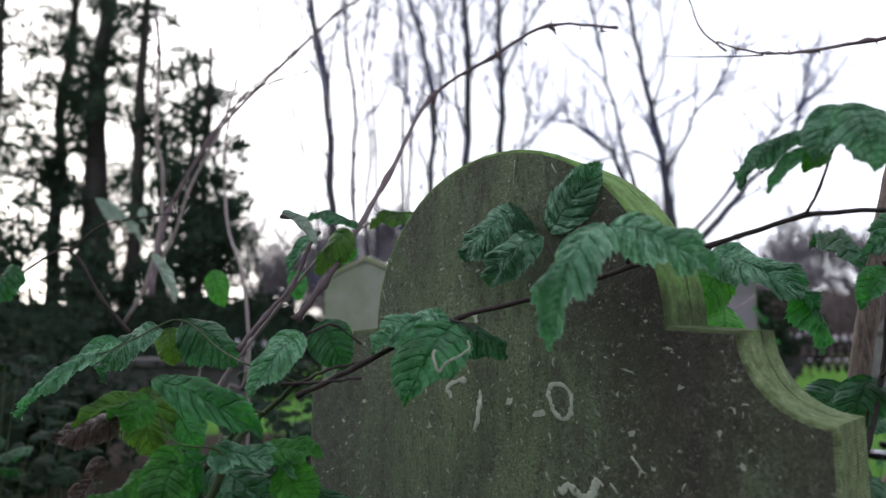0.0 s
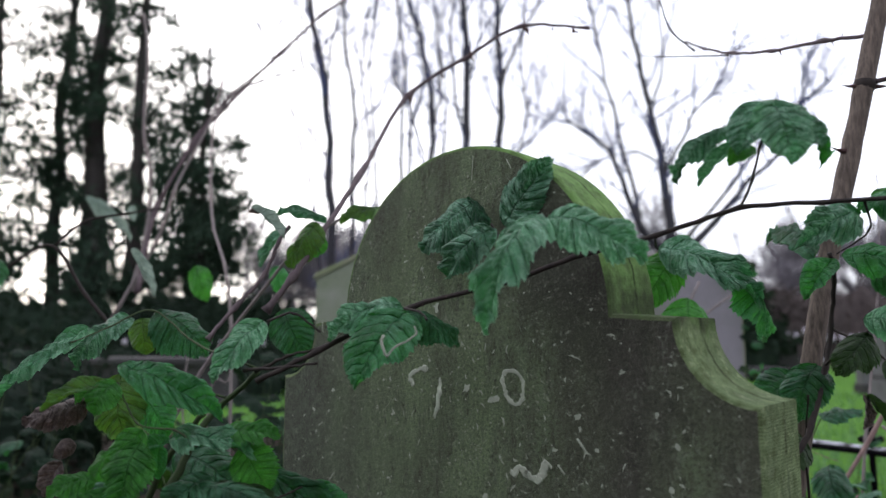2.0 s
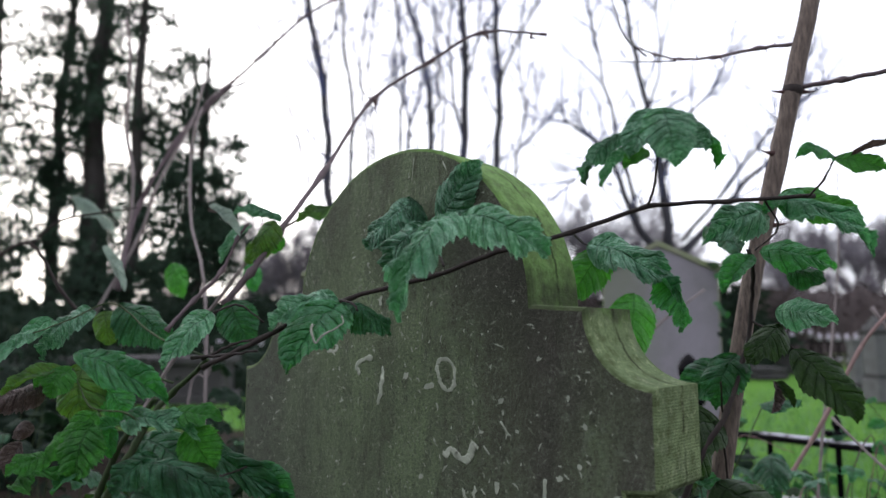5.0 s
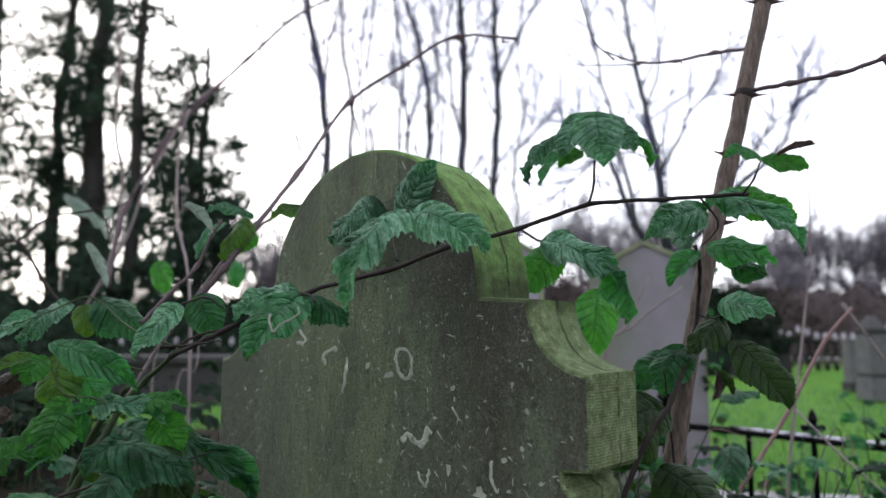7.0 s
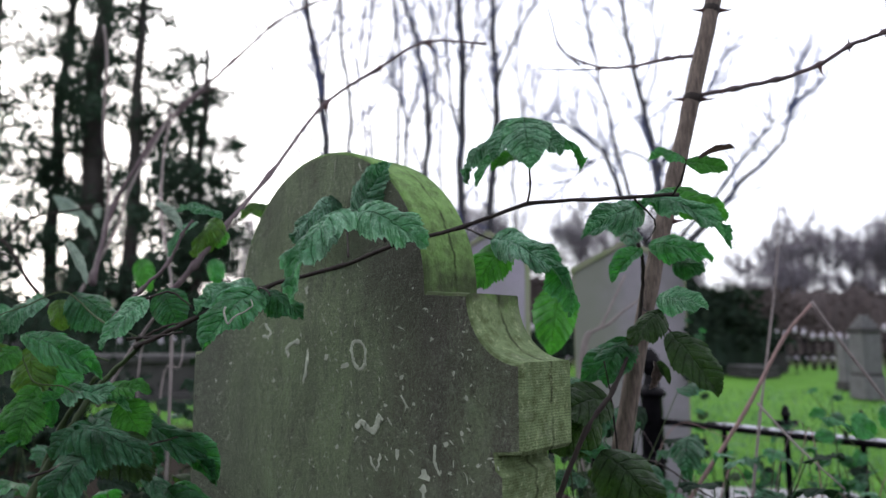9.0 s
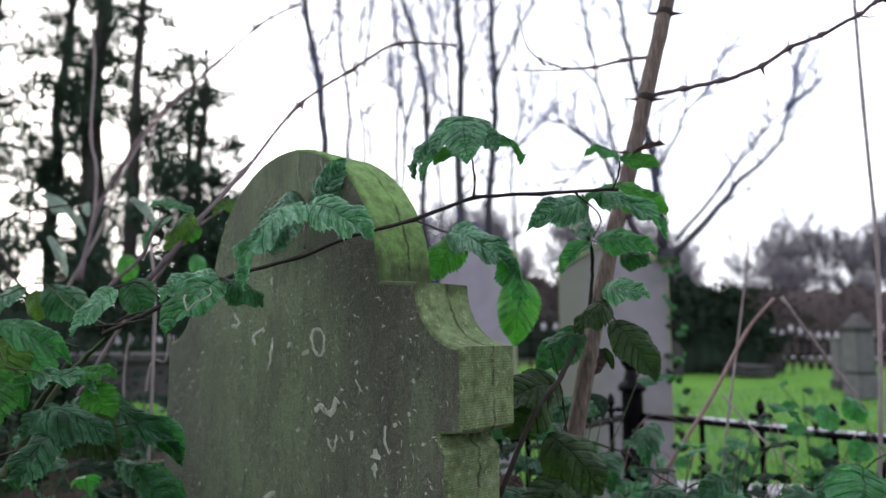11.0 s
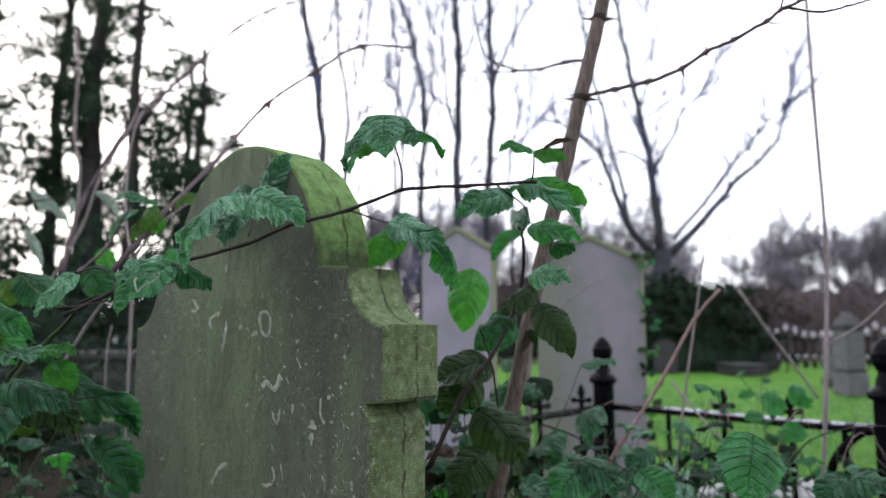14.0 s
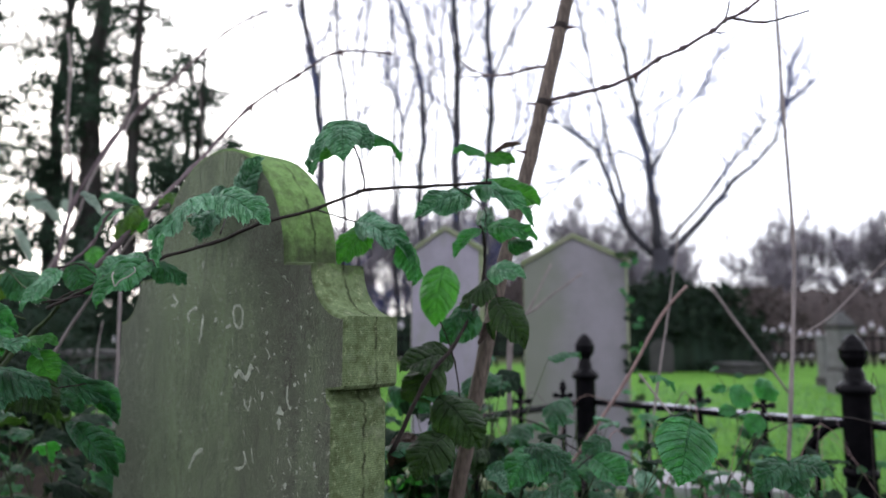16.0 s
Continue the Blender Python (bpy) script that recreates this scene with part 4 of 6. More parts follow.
limb(bare, 0.093, 0.023, 1, (0.53, 0.00, 4.42), (1.71, -0.60, 5.95), (3.03, -0.80, 7.68), (4.30, -1.00, 9.19), (5.48, -1.00, 10.02))
limb(bare, 0.085, 0.023, 1, (-0.19, 0.00, 7.06), (0.72, 0.50, 8.44), (1.29, 0.60, 9.62), (2.32, 0.80, 10.75), (3.07, 0.90, 12.22))
limb(bare, 0.068, 0.018, 1, (-0.19, 0.00, 7.17), (-1.18, -0.50, 7.71), (-2.75, -0.80, 7.31), (-3.95, -0.90, 6.31))
limb(bare, 0.06, 0.018, 1, (-0.59, 0.00, 9.43), (0.12, 0.50, 11.69), (-0.00, 0.60, 13.89), (-0.05, 0.60, 15.84))
tree_meshes(bare[0], bare[1], TRUNK)
bare = set_tree(-4.70, 30, 'slender bare tree with upright forking branches')
limb(bare, 0.211, 0.124, 1, (0.07, 0.00, -0.31), (-0.08, 0.00, 4.34), (-0.19, 0.00, 7.36), (-0.36, 0.00, 10.47), (-0.65, 0.00, 12.44), (-1.28, 0.00, 16.08), (-1.76, 0.00, 19.39))
limb(bare, 0.074, 0.025, 1, (-0.48, 0.00, 11.52), (-0.34, 0.40, 13.81), (0.05, 0.60, 16.38), (0.26, 0.60, 18.91))
limb(bare, 0.062, 0.019, 1, (-0.60, 0.00, 12.31), (-1.28, -0.40, 14.27), (-2.07, -0.50, 15.83))
tree_meshes(bare[0], bare[1], TRUNK)
bare = set_tree(-4.09, 31.5, 'slender bare tree with upright forking branches')
limb(bare, 0.124, 0.062, 1, (0.02, 0.00, -0.37), (-0.04, 0.00, 4.51), (-0.03, 0.00, 8.49), (-0.03, 0.00, 11.77), (-0.34, 0.00, 13.99), (-0.66, 0.00, 16.83), (-0.77, 0.00, 19.72))
limb(bare, 0.043, 0.019, 1, (-0.06, 0.00, 11.77), (0.65, 0.30, 13.83), (1.01, 0.40, 17.03))
tree_meshes(bare[0], bare[1], TRUNK)
bare = set_tree(-0.48, 30, 'slender bare tree with upright forking branches')
limb(bare, 0.161, 0.087, 1, (0.00, 0.00, -0.31), (0.01, 0.00, 4.34), (-0.10, 0.00, 7.36), (0.04, 0.00, 10.20), (-0.04, 0.00, 12.04), (-0.49, 0.00, 14.18), (-1.02, 0.00, 16.08), (-1.51, 0.00, 18.56))
limb(bare, 0.081, 0.031, 1, (0.02, 0.00, 9.94), (0.38, 0.40, 11.39), (0.27, 0.50, 13.58), (0.11, 0.50, 16.33), (0.05, 0.50, 18.57))
limb(bare, 0.037, 0.012, 1, (-0.10, 0.00, 8.13), (-0.75, -0.30, 9.60), (-1.16, -0.40, 11.12))
tree_meshes(bare[0], bare[1], TRUNK)
bare = set_tree(0.91, 30, 'slender bare tree with upright forking branches')
limb(bare, 0.223, 0.124, 1, (0.05, 0.00, -0.31), (0.11, 0.00, 4.34), (0.06, 0.00, 7.36), (0.17, 0.00, 10.73), (0.28, 0.00, 13.11), (0.05, 0.00, 16.08), (-0.02, 0.00, 18.84))
limb(bare, 0.087, 0.031, 1, (0.12, 0.00, 9.16), (-0.34, -0.50, 11.34), (-0.54, -0.60, 13.65), (-0.41, -0.60, 15.78))
limb(bare, 0.062, 0.019, 1, (0.22, 0.00, 12.04), (0.76, 0.40, 14.08), (0.98, 0.50, 16.33))
tree_meshes(bare[0], bare[1], TRUNK)
bare = set_tree(2.50, 30.5, 'slender bare tree with upright forking branches')
limb(bare, 0.198, 0.112, 1, (-0.35, 0.00, -0.33), (-0.17, 0.00, 4.40), (-0.05, 0.00, 7.47), (0.13, 0.00, 10.62), (0.20, 0.00, 12.50), (0.01, 0.00, 14.67), (0.18, 0.00, 16.88), (0.26, 0.00, 19.70))
limb(bare, 0.093, 0.031, 1, (0.20, 0.00, 12.36), (0.77, 0.40, 13.88), (1.46, 0.50, 15.31), (2.29, 0.60, 16.91), (2.73, 0.60, 18.91))
limb(bare, 0.043, 0.012, 1, (0.00, 0.00, 7.47), (0.64, -0.40, 8.67), (1.90, -0.60, 9.91))
tree_meshes(bare[0], bare[1], TRUNK)
bare = set_tree(-1.98, 36, 'slender bare tree with upright forking branches')
limb(bare, 0.124, 0.043, 1, (0.07, 0.00, -0.54), (-0.05, 0.00, 6.53), (-0.21, 0.00, 11.12), (-0.06, 0.00, 15.21), (-0.46, 0.00, 19.08), (-0.68, 0.00, 22.39))
tree_meshes(bare[0], bare[1], TRUNK)
bare = set_tree(-3.51, 38, 'slender bare tree with upright forking branches')
limb(bare, 0.099, 0.031, 1, (0.05, 0.00, -0.62), (-0.08, 0.00, 6.84), (-0.30, 0.00, 11.68), (-0.52, 0.00, 16.00), (-0.25, 0.00, 20.09), (-0.12, 0.00, 22.87))
tree_meshes(bare[0], bare[1], TRUNK)
bare = set_tree(-6.60, 34, 'slender bare tree with upright forking branches')
limb(bare, 0.074, 0.031, 1, (0.91, 0.00, -0.46), (0.44, 0.00, 5.65), (-0.16, 0.00, 9.38), (-1.35, 0.00, 12.92), (-2.52, 0.00, 16.24), (-3.49, 0.00, 19.01))
limb(bare, 0.037, 0.012, 1, (-0.95, 0.00, 12.03), (-0.94, 0.30, 14.54), (-1.91, 0.40, 17.04))
tree_meshes(bare[0], bare[1], TRUNK)
bare = set_tree(-3.55, 33, 'slender bare tree with upright forking branches')
limb(bare, 0.085, 0.03, 1, (0.02, 0.00, -0.43), (-0.13, 0.00, 6.06), (0.02, 0.00, 10.27), (-0.37, 0.00, 14.03), (-0.08, 0.00, 17.58), (0.03, 0.00, 20.31))
tree_meshes(bare[0], bare[1], TRUNK)
bare = set_tree(3.76, 34, 'slender bare tree with upright forking branches')
limb(bare, 0.09, 0.03, 1, (-0.10, 0.00, -0.46), (0.11, 0.00, 5.65), (-0.04, 0.00, 9.09), (0.48, 0.00, 12.03), (0.23, 0.00, 15.33), (0.73, 0.00, 19.95))
limb(bare, 0.04, 0.015, 1, (0.01, 0.00, 8.80), (0.78, 0.30, 10.64), (1.26, 0.40, 13.06))
tree_meshes(bare[0], bare[1], TRUNK)
bare = set_tree(-1.66, 32, 'slender bare tree with upright forking branches')
limb(bare, 0.09, 0.03, 1, (-0.02, 0.00, -0.39), (-0.04, 0.00, 5.37), (0.19, 0.00, 10.68), (-0.20, 0.00, 12.22), (-0.56, 0.00, 13.09), (-0.45, 0.00, 15.92), (-0.65, 0.00, 18.84))
limb(bare, 0.04, 0.015, 1, (0.19, 0.00, 10.68), (0.60, 0.30, 12.04), (0.78, 0.40, 14.08))
tree_meshes(bare[0], bare[1], TRUNK)
bare = set_tree(0.30, 35, 'slender bare tree with upright forking branches')
limb(bare, 0.08, 0.03, 1, (0.00, 0.00, -0.50), (-0.06, 0.00, 5.79), (-0.24, 0.00, 9.93), (-0.07, 0.00, 12.96), (-0.40, 0.00, 16.37), (-0.25, 0.00, 20.50))
tree_meshes(bare[0], bare[1], TRUNK)

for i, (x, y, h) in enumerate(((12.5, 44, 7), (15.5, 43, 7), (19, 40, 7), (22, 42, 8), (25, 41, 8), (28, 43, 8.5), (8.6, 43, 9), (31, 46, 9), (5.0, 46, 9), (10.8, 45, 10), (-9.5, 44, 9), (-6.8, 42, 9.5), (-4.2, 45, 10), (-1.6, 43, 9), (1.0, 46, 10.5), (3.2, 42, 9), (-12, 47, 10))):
    t = thing("tree", "bare distant tree, purple-grey haze in its colour", "tree", "distant trees", at=pose(x, y, 0))
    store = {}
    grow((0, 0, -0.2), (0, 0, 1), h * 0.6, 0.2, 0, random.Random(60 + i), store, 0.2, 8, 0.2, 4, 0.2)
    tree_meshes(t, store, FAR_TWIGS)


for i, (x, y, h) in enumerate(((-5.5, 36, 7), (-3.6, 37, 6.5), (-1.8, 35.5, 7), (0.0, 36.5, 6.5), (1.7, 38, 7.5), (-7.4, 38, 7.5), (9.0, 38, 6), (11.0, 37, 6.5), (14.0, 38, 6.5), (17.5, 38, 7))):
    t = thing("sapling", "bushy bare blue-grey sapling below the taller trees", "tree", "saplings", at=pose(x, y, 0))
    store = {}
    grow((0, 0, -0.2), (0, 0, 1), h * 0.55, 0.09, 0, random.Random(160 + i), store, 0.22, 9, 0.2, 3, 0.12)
    # some saplings take the bark colour that holds the haze
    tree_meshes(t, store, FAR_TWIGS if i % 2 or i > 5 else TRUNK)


def hedge(x0, x1, y, h, deep, seed, label, count, material=HEDGE_LEAF, size=0.13):
    """A clipped-loose evergreen hedge: a lumpy core with leaves all over."""
    rnd = random.Random(seed)
    t = thing("hedge", label, "hedge", "hedges")
    bm = bmesh.new()
    nx = max(6, int((x1 - x0) * 2))
    rows = []
    for j in range(13):
        q = math.pi * j / 12
        row = []
        for i in range(nx + 1):
            x = x0 + (x1 - x0) * i / nx
            end = min(1, 3.5 * min(i, nx - i) / nx + 0.3)
            k = 1 + 0.22 * noise.noise((x * 0.9, j * 0.5, seed))
            row.append(bm.verts.new((x, y + deep * 0.5 * -math.cos(q) * k, h * 0.92 * max(0.0, math.sin(q)) ** 0.55 * k * end ** 0.35)))
        rows.append(row)
    for r0, r1 in zip(rows, rows[1:]):
        for i in range(nx):
            bm.faces.new((r0[i], r0[i + 1], r1[i + 1], r1[i]))
    pts = [tuple(v.co) for v in bm.verts]
    part("core", bm, material, t, "", True)
    v, f = scatter_leaves(pts, (0.3, 0.16, 0.16), count, size, rnd)
    ob = link_mesh("foliage", v, f, material, t)
    ob["kind"] = "stuff"


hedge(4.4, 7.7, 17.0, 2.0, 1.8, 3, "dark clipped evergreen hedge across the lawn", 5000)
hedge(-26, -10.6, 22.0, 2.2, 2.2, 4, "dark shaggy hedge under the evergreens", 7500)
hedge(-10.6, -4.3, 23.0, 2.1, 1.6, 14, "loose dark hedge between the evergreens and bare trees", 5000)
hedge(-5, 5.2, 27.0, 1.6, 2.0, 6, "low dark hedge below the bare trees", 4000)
hedge(0.6, 6.6, 28.0, 3.0, 2.0, 16, "leafless brownish shrubs behind the grey headstones", 5000, BROWN_SHRUB)
hedge(7.6, 13.0, 25.0, 2.4, 2.0, 7, "brownish winter shrubs beyond the boundary railing", 5000, BROWN_SHRUB)
hedge(12.0, 40.0, 36.0, 3.3, 3.0, 9, "brown distant winter hedge row", 6000, BROWN_SHRUB)
# added growth that stands in for the dark ground beyond the lawn strip
hedge(-8.5, -2.4, 11.5, 0.6, 1.6, 15, "low dark filler growth added across the shaded lawn", 5000, HEDGE_LEAF, 0.08)
hedge(-5.2, -2.5, 4.8, 0.9, 1.2, 10, "dark tangled shrub in the shade", 7000, HEDGE_LEAF, 0.04)

# unseen hedge, added so that iron and leaves reflect something dark
hedge(-18, 18, -8.0, 3.2, 2.6, 17, "unseen dark evergreen hedge added behind the camera", 5000)

# ---- brambles ----
SPRAY = {
    "main": thing("bramble_spray", "thorny bramble spray with toothed green leaves across the headstone", "bramble", "brambles"),
    "cane": thing("bramble_cane", "thick pale thorny bramble cane with green leaves beside the headstone", "bramble", "brambles"),
    "low": thing("bramble_spray", "low leafy bramble spray with dark and yellowing leaves", "bramble", "brambles"),
    "arch": thing("bramble_spray", "arching purple bramble twig with few withered leaves", "bramble", "brambles"),
    "right": thing("bramble_spray", "bramble seedlings with broad leaves before the railing", "bramble", "brambles"),
}
twig(SPRAY['main'], 'stem', .0030, .0024, (-0.149, 0.720, 0.888), (-0.084, 0.720, 0.919), (0.013, 0.735, 0.966), (0.112, 0.715, 0.991), (0.187, 0.690, 1.017), (0.271, 0.690, 1.039), (0.351, 0.668, 1.064), (0.441, 0.675, 1.072), (0.544, 0.686, 1.080))
twig(SPRAY['main'], 'twig', .0016, .0011, (0.271, 0.690, 1.039), (0.298, 0.780, 1.042), (0.327, 0.850, 1.042), (0.346, 0.830, 1.032))
twig(SPRAY['main'], 'twig', .0015, .0010, (0.351, 0.668, 1.064), (0.351, 0.640, 1.085), (0.344, 0.600, 1.112), (0.336, 0.560, 1.132))
twig(SPRAY['main'], 'twig', .0014, .0009, (0.537, 0.686, 1.078), (0.536, 0.650, 1.091), (0.533, 0.620, 1.108))
twig(SPRAY['main'], 'twig', .0013, .0009, (0.485, 0.680, 1.075), (0.537, 0.760, 1.055), (0.544, 0.840, 1.037))
twig(SPRAY['main'], 'twig', .0016, .0011, (0.176, 0.660, 1.017), (0.162, 0.630, 1.033), (0.142, 0.600, 1.044))
twig(SPRAY['main'], 'twig', .0014, .0010, (0.009, 0.715, 0.965), (0.026, 0.690, 0.959), (0.033, 0.680, 0.951))
twig(SPRAY['main'], 'twig', .0014, .0010, (0.127, 0.690, 1.001), (0.117, 0.750, 1.039), (0.107, 0.790, 1.067))
twig(SPRAY['cane'], 'cane', .0150, .0120, (0.490, 0.950, 0.527), (0.533, 0.960, 0.734), (0.588, 0.967, 0.985), (0.635, 0.962, 1.168), (0.668, 0.956, 1.303), (0.707, 0.950, 1.464), (0.737, 0.940, 1.601), (0.775, 0.940, 1.772))
twig(SPRAY['cane'], 'branch', .0036, .0020, (0.679, 0.956, 1.305), (0.718, 0.910, 1.300), (0.768, 0.870, 1.300), (0.815, 0.830, 1.309), (0.849, 0.810, 1.329), (0.884, 0.780, 1.338), (0.925, 0.750, 1.356), (0.942, 0.740, 1.369), (0.974, 0.730, 1.383), (1.006, 0.720, 1.408))
twig(SPRAY['cane'], 'twig', .0022, .0013, (0.942, 0.740, 1.369), (0.961, 0.740, 1.372), (0.999, 0.730, 1.361), (1.038, 0.725, 1.368), (1.073, 0.720, 1.376))
twig(SPRAY['cane'], 'twig', .0012, .0006, (0.923, 0.750, 1.355), (0.934, 0.750, 1.352), (0.950, 0.750, 1.353))
twig(SPRAY['cane'], 'twig', .0016, .001, (0.942, 0.740, 1.369), (0.948, 0.740, 1.387), (0.951, 0.740, 1.404))
twig(SPRAY['cane'], 'branch', .0032, .0015, (0.687, 0.956, 1.377), (0.648, 1.020, 1.395), (0.615, 1.120, 1.421), (0.575, 1.180, 1.442), (0.548, 1.240, 1.476), (0.526, 1.280, 1.507))
twig(SPRAY['cane'], 'twig', .0019, .0009, (0.542, 1.280, 1.489), (0.504, 1.300, 1.540), (0.491, 1.320, 1.611), (0.481, 1.340, 1.671))
twig(SPRAY['cane'], 'twig', .0015, .0007, (0.574, 1.200, 1.446), (0.502, 1.300, 1.485), (0.454, 1.360, 1.511))
twig(SPRAY['right'], 'twig', .0022, .0012, (0.631, 1.300, 0.659), (0.703, 1.300, 0.633), (0.765, 1.280, 0.591), (0.872, 1.200, 0.531))
twig(SPRAY['right'], 'twig', .0018, .0010, (1.190, 1.300, 0.575), (1.235, 1.300, 0.624), (1.327, 1.300, 0.650), (1.426, 1.300, 0.653), (1.550, 1.300, 0.620))
twig(SPRAY['right'], 'twig', .0018, .0010, (0.736, 1.200, 0.531), (0.816, 1.220, 0.588), (0.886, 1.200, 0.577), (0.943, 1.150, 0.530))
twig(SPRAY['right'], 'twig', .0014, .0008, (1.134, 1.300, 0.511), (1.184, 1.300, 0.588), (1.214, 1.300, 0.653), (1.222, 1.300, 0.685))
twig(SPRAY['cane'], 'twig', .0040, .0024, (0.385, 0.780, 0.655), (0.445, 0.800, 0.775), (0.487, 0.820, 0.827), (0.525, 0.850, 0.894), (0.542, 0.860, 0.948), (0.544, 0.850, 1.006), (0.535, 0.840, 1.039))
twig(SPRAY['cane'], 'twig', .0016, .0011, (0.525, 0.850, 0.898), (0.542, 0.820, 0.930), (0.553, 0.800, 0.941))
twig(SPRAY['cane'], 'twig', .0015, .0010, (0.542, 0.860, 0.944), (0.556, 0.800, 0.918), (0.561, 0.780, 0.904))
twig(SPRAY['cane'], 'twig', .0016, .0010, (0.500, 0.860, 0.723), (0.490, 0.840, 0.801), (0.466, 0.780, 0.868))
twig(SPRAY['arch'], 'branch', .0052, .0024, (-0.201, 0.960, 0.970), (-0.169, 0.980, 1.019), (-0.137, 1.020, 1.087), (-0.094, 1.150, 1.210), (-0.025, 1.345, 1.418), (0.095, 1.330, 1.495), (0.206, 1.310, 1.553), (0.342, 1.300, 1.544))
twig(SPRAY['arch'], 'branch', .0062, .0028, (-0.775, 1.850, 1.048), (-0.777, 1.950, 1.297), (-0.683, 2.000, 1.517), (-0.561, 2.020, 1.678), (-0.453, 2.040, 1.800), (-0.323, 2.060, 1.941), (-0.201, 2.060, 2.013), (-0.082, 2.080, 2.060))
twig(SPRAY['arch'], 'branch', .0044, .0020, (-0.769, 1.960, 1.328), (-0.693, 2.000, 1.517), (-0.600, 2.020, 1.651), (-0.510, 2.040, 1.712), (-0.404, 2.050, 1.751))
twig(SPRAY['arch'], 'twig', .0012, .0007, (-0.020, 1.345, 1.414), (-0.044, 1.360, 1.441), (-0.059, 1.380, 1.486))
twig(SPRAY['arch'], 'twig', .0012, .0007, (-0.020, 1.345, 1.414), (-0.008, 1.400, 1.363), (0.010, 1.420, 1.316))
twig(SPRAY['arch'], 'branch', .0030, .0022, (-0.263, 0.900, 0.930), (-0.236, 0.930, 0.974), (-0.206, 0.960, 1.021), (-0.189, 0.970, 1.069), (-0.175, 0.980, 1.095))
twig(SPRAY['low'], 'green_stem', .0062, .0028, (-0.270, 0.720, 0.698), (-0.261, 0.730, 0.726), (-0.245, 0.750, 0.772), (-0.233, 0.780, 0.819), (-0.211, 0.800, 0.853), (-0.162, 0.780, 0.894))
twig(SPRAY['low'], 'green_stem', .0044, .0030, (-0.304, 0.800, 0.705), (-0.279, 0.800, 0.778), (-0.247, 0.790, 0.820), (-0.224, 0.780, 0.847))
twig(SPRAY['low'], 'twig', .0016, .0010, (-0.239, 0.660, 0.738), (-0.184, 0.680, 0.754), (-0.134, 0.720, 0.764), (-0.106, 0.780, 0.768))
twig(SPRAY['low'], 'green_stem', .0014, .0009, (-0.152, 0.740, 0.900), (-0.259, 0.850, 0.925), (-0.329, 0.880, 0.968), (-0.369, 0.850, 0.946), (-0.390, 0.800, 0.927))
twig(SPRAY['low'], 'twig', .0016, .0010, (-0.140, 0.730, 0.951), (-0.117, 0.750, 0.960), (-0.087, 0.750, 0.939))
twig(SPRAY['low'], 'twig', .0020, .0012, (-0.156, 0.740, 0.896), (-0.120, 0.735, 0.913), (-0.084, 0.730, 0.922))
twig(SPRAY['low'], 'twig', .0020, .0012, (-0.168, 0.740, 0.898), (-0.123, 0.720, 0.902), (-0.080, 0.700, 0.907))
twig(SPRAY['low'], 'green_stem', .0012, .0008, (-0.179, 0.715, 0.871), (-0.242, 0.730, 0.888), (-0.304, 0.750, 0.902))
twig(SPRAY['low'], 'green_stem', .0012, .0008, (-0.201, 0.700, 0.823), (-0.226, 0.700, 0.840), (-0.263, 0.700, 0.846), (-0.296, 0.720, 0.886))
CANE_LINE = ((0.588, 0.967, 0.985), (0.635, 0.962, 1.168), (0.668, 0.956, 1.303), (0.707, 0.950, 1.464))


def on_cane(z):
    """The middle of the thick cane at a height."""
    for (x0, y0, z0), (x1, y1, z1) in zip(CANE_LINE, CANE_LINE[1:]):
        if z <= z1:
            q = (z - z0) / (z1 - z0)
            return Vector((x0 + (x1 - x0) * q, y0 + (y1 - y0) * q, z))


for z, ways in ((1.454, ((1, -0.2, -0.15), (-1, -0.1, -0.1))), (1.299, ((1, -0.2, -0.15), (-1, -0.1, -0.1))), (1.2, ((-1, -0.3, 0.05),)), (1.09, ((1, -0.3, 0.0),))):
    for way in ways:
        thorn(SPRAY["cane"], on_cane(z) + Vector(way) * 0.010, way, 0.026)

for c, r in ((on_cane(1.454), 0.0136), (on_cane(1.299), 0.0142)):
    ring = [Vector(c) + Vector((0.06, -0.02, 0.5)).normalized() * q for q in (-0.011, -0.005, 0.0, 0.006, 0.012)]
    v, f = tube([np.array(q) for q in ring], [r - 0.003, r, r + 0.0012, r, r - 0.003], 10)
    link_mesh("node", v, f, TWIG, SPRAY["cane"], "dark swollen thorny node")


def thorns_along(owner, a0, a1, count, size, seed):
    rnd = random.Random(seed)
    for i in range(count):
        q = (i + rnd.uniform(0.2, 0.8)) / count
        p = Vector(a0).lerp(Vector(a1), q)
        if rnd.random() < 0.35:
            thorn(owner, p, (rnd.uniform(-0.4, 0.4), rnd.uniform(-0.3, 0.3), 1), size * 0.6)
        thorn(owner, p, (rnd.uniform(-0.4, 0.4), rnd.uniform(-0.3, 0.3), rnd.choice((-1, -1, 1))), size * rnd.uniform(0.7, 1.2))


thorn(SPRAY['cane'], (0.850, 0.810, 1.331), (-0.2, -0.2, 1.0), 0.0121)
thorn(SPRAY['cane'], (0.849, 0.810, 1.327), (0.1, -0.2, -1.0), 0.0112)
thorn(SPRAY['cane'], (0.815, 0.830, 1.308), (0.05, -0.2, -1.0), 0.0208)
thorn(SPRAY['cane'], (0.768, 0.870, 1.299), (0.2, -0.2, -1.0), 0.0088)
thorn(SPRAY['cane'], (0.739, 0.890, 1.298), (-0.4, -0.2, 1.0), 0.0080)
thorn(SPRAY['cane'], (0.884, 0.780, 1.337), (0.0, -0.2, -1.0), 0.0100)
thorn(SPRAY['cane'], (0.880, 0.780, 1.338), (-0.3, -0.2, 1.0), 0.0072)
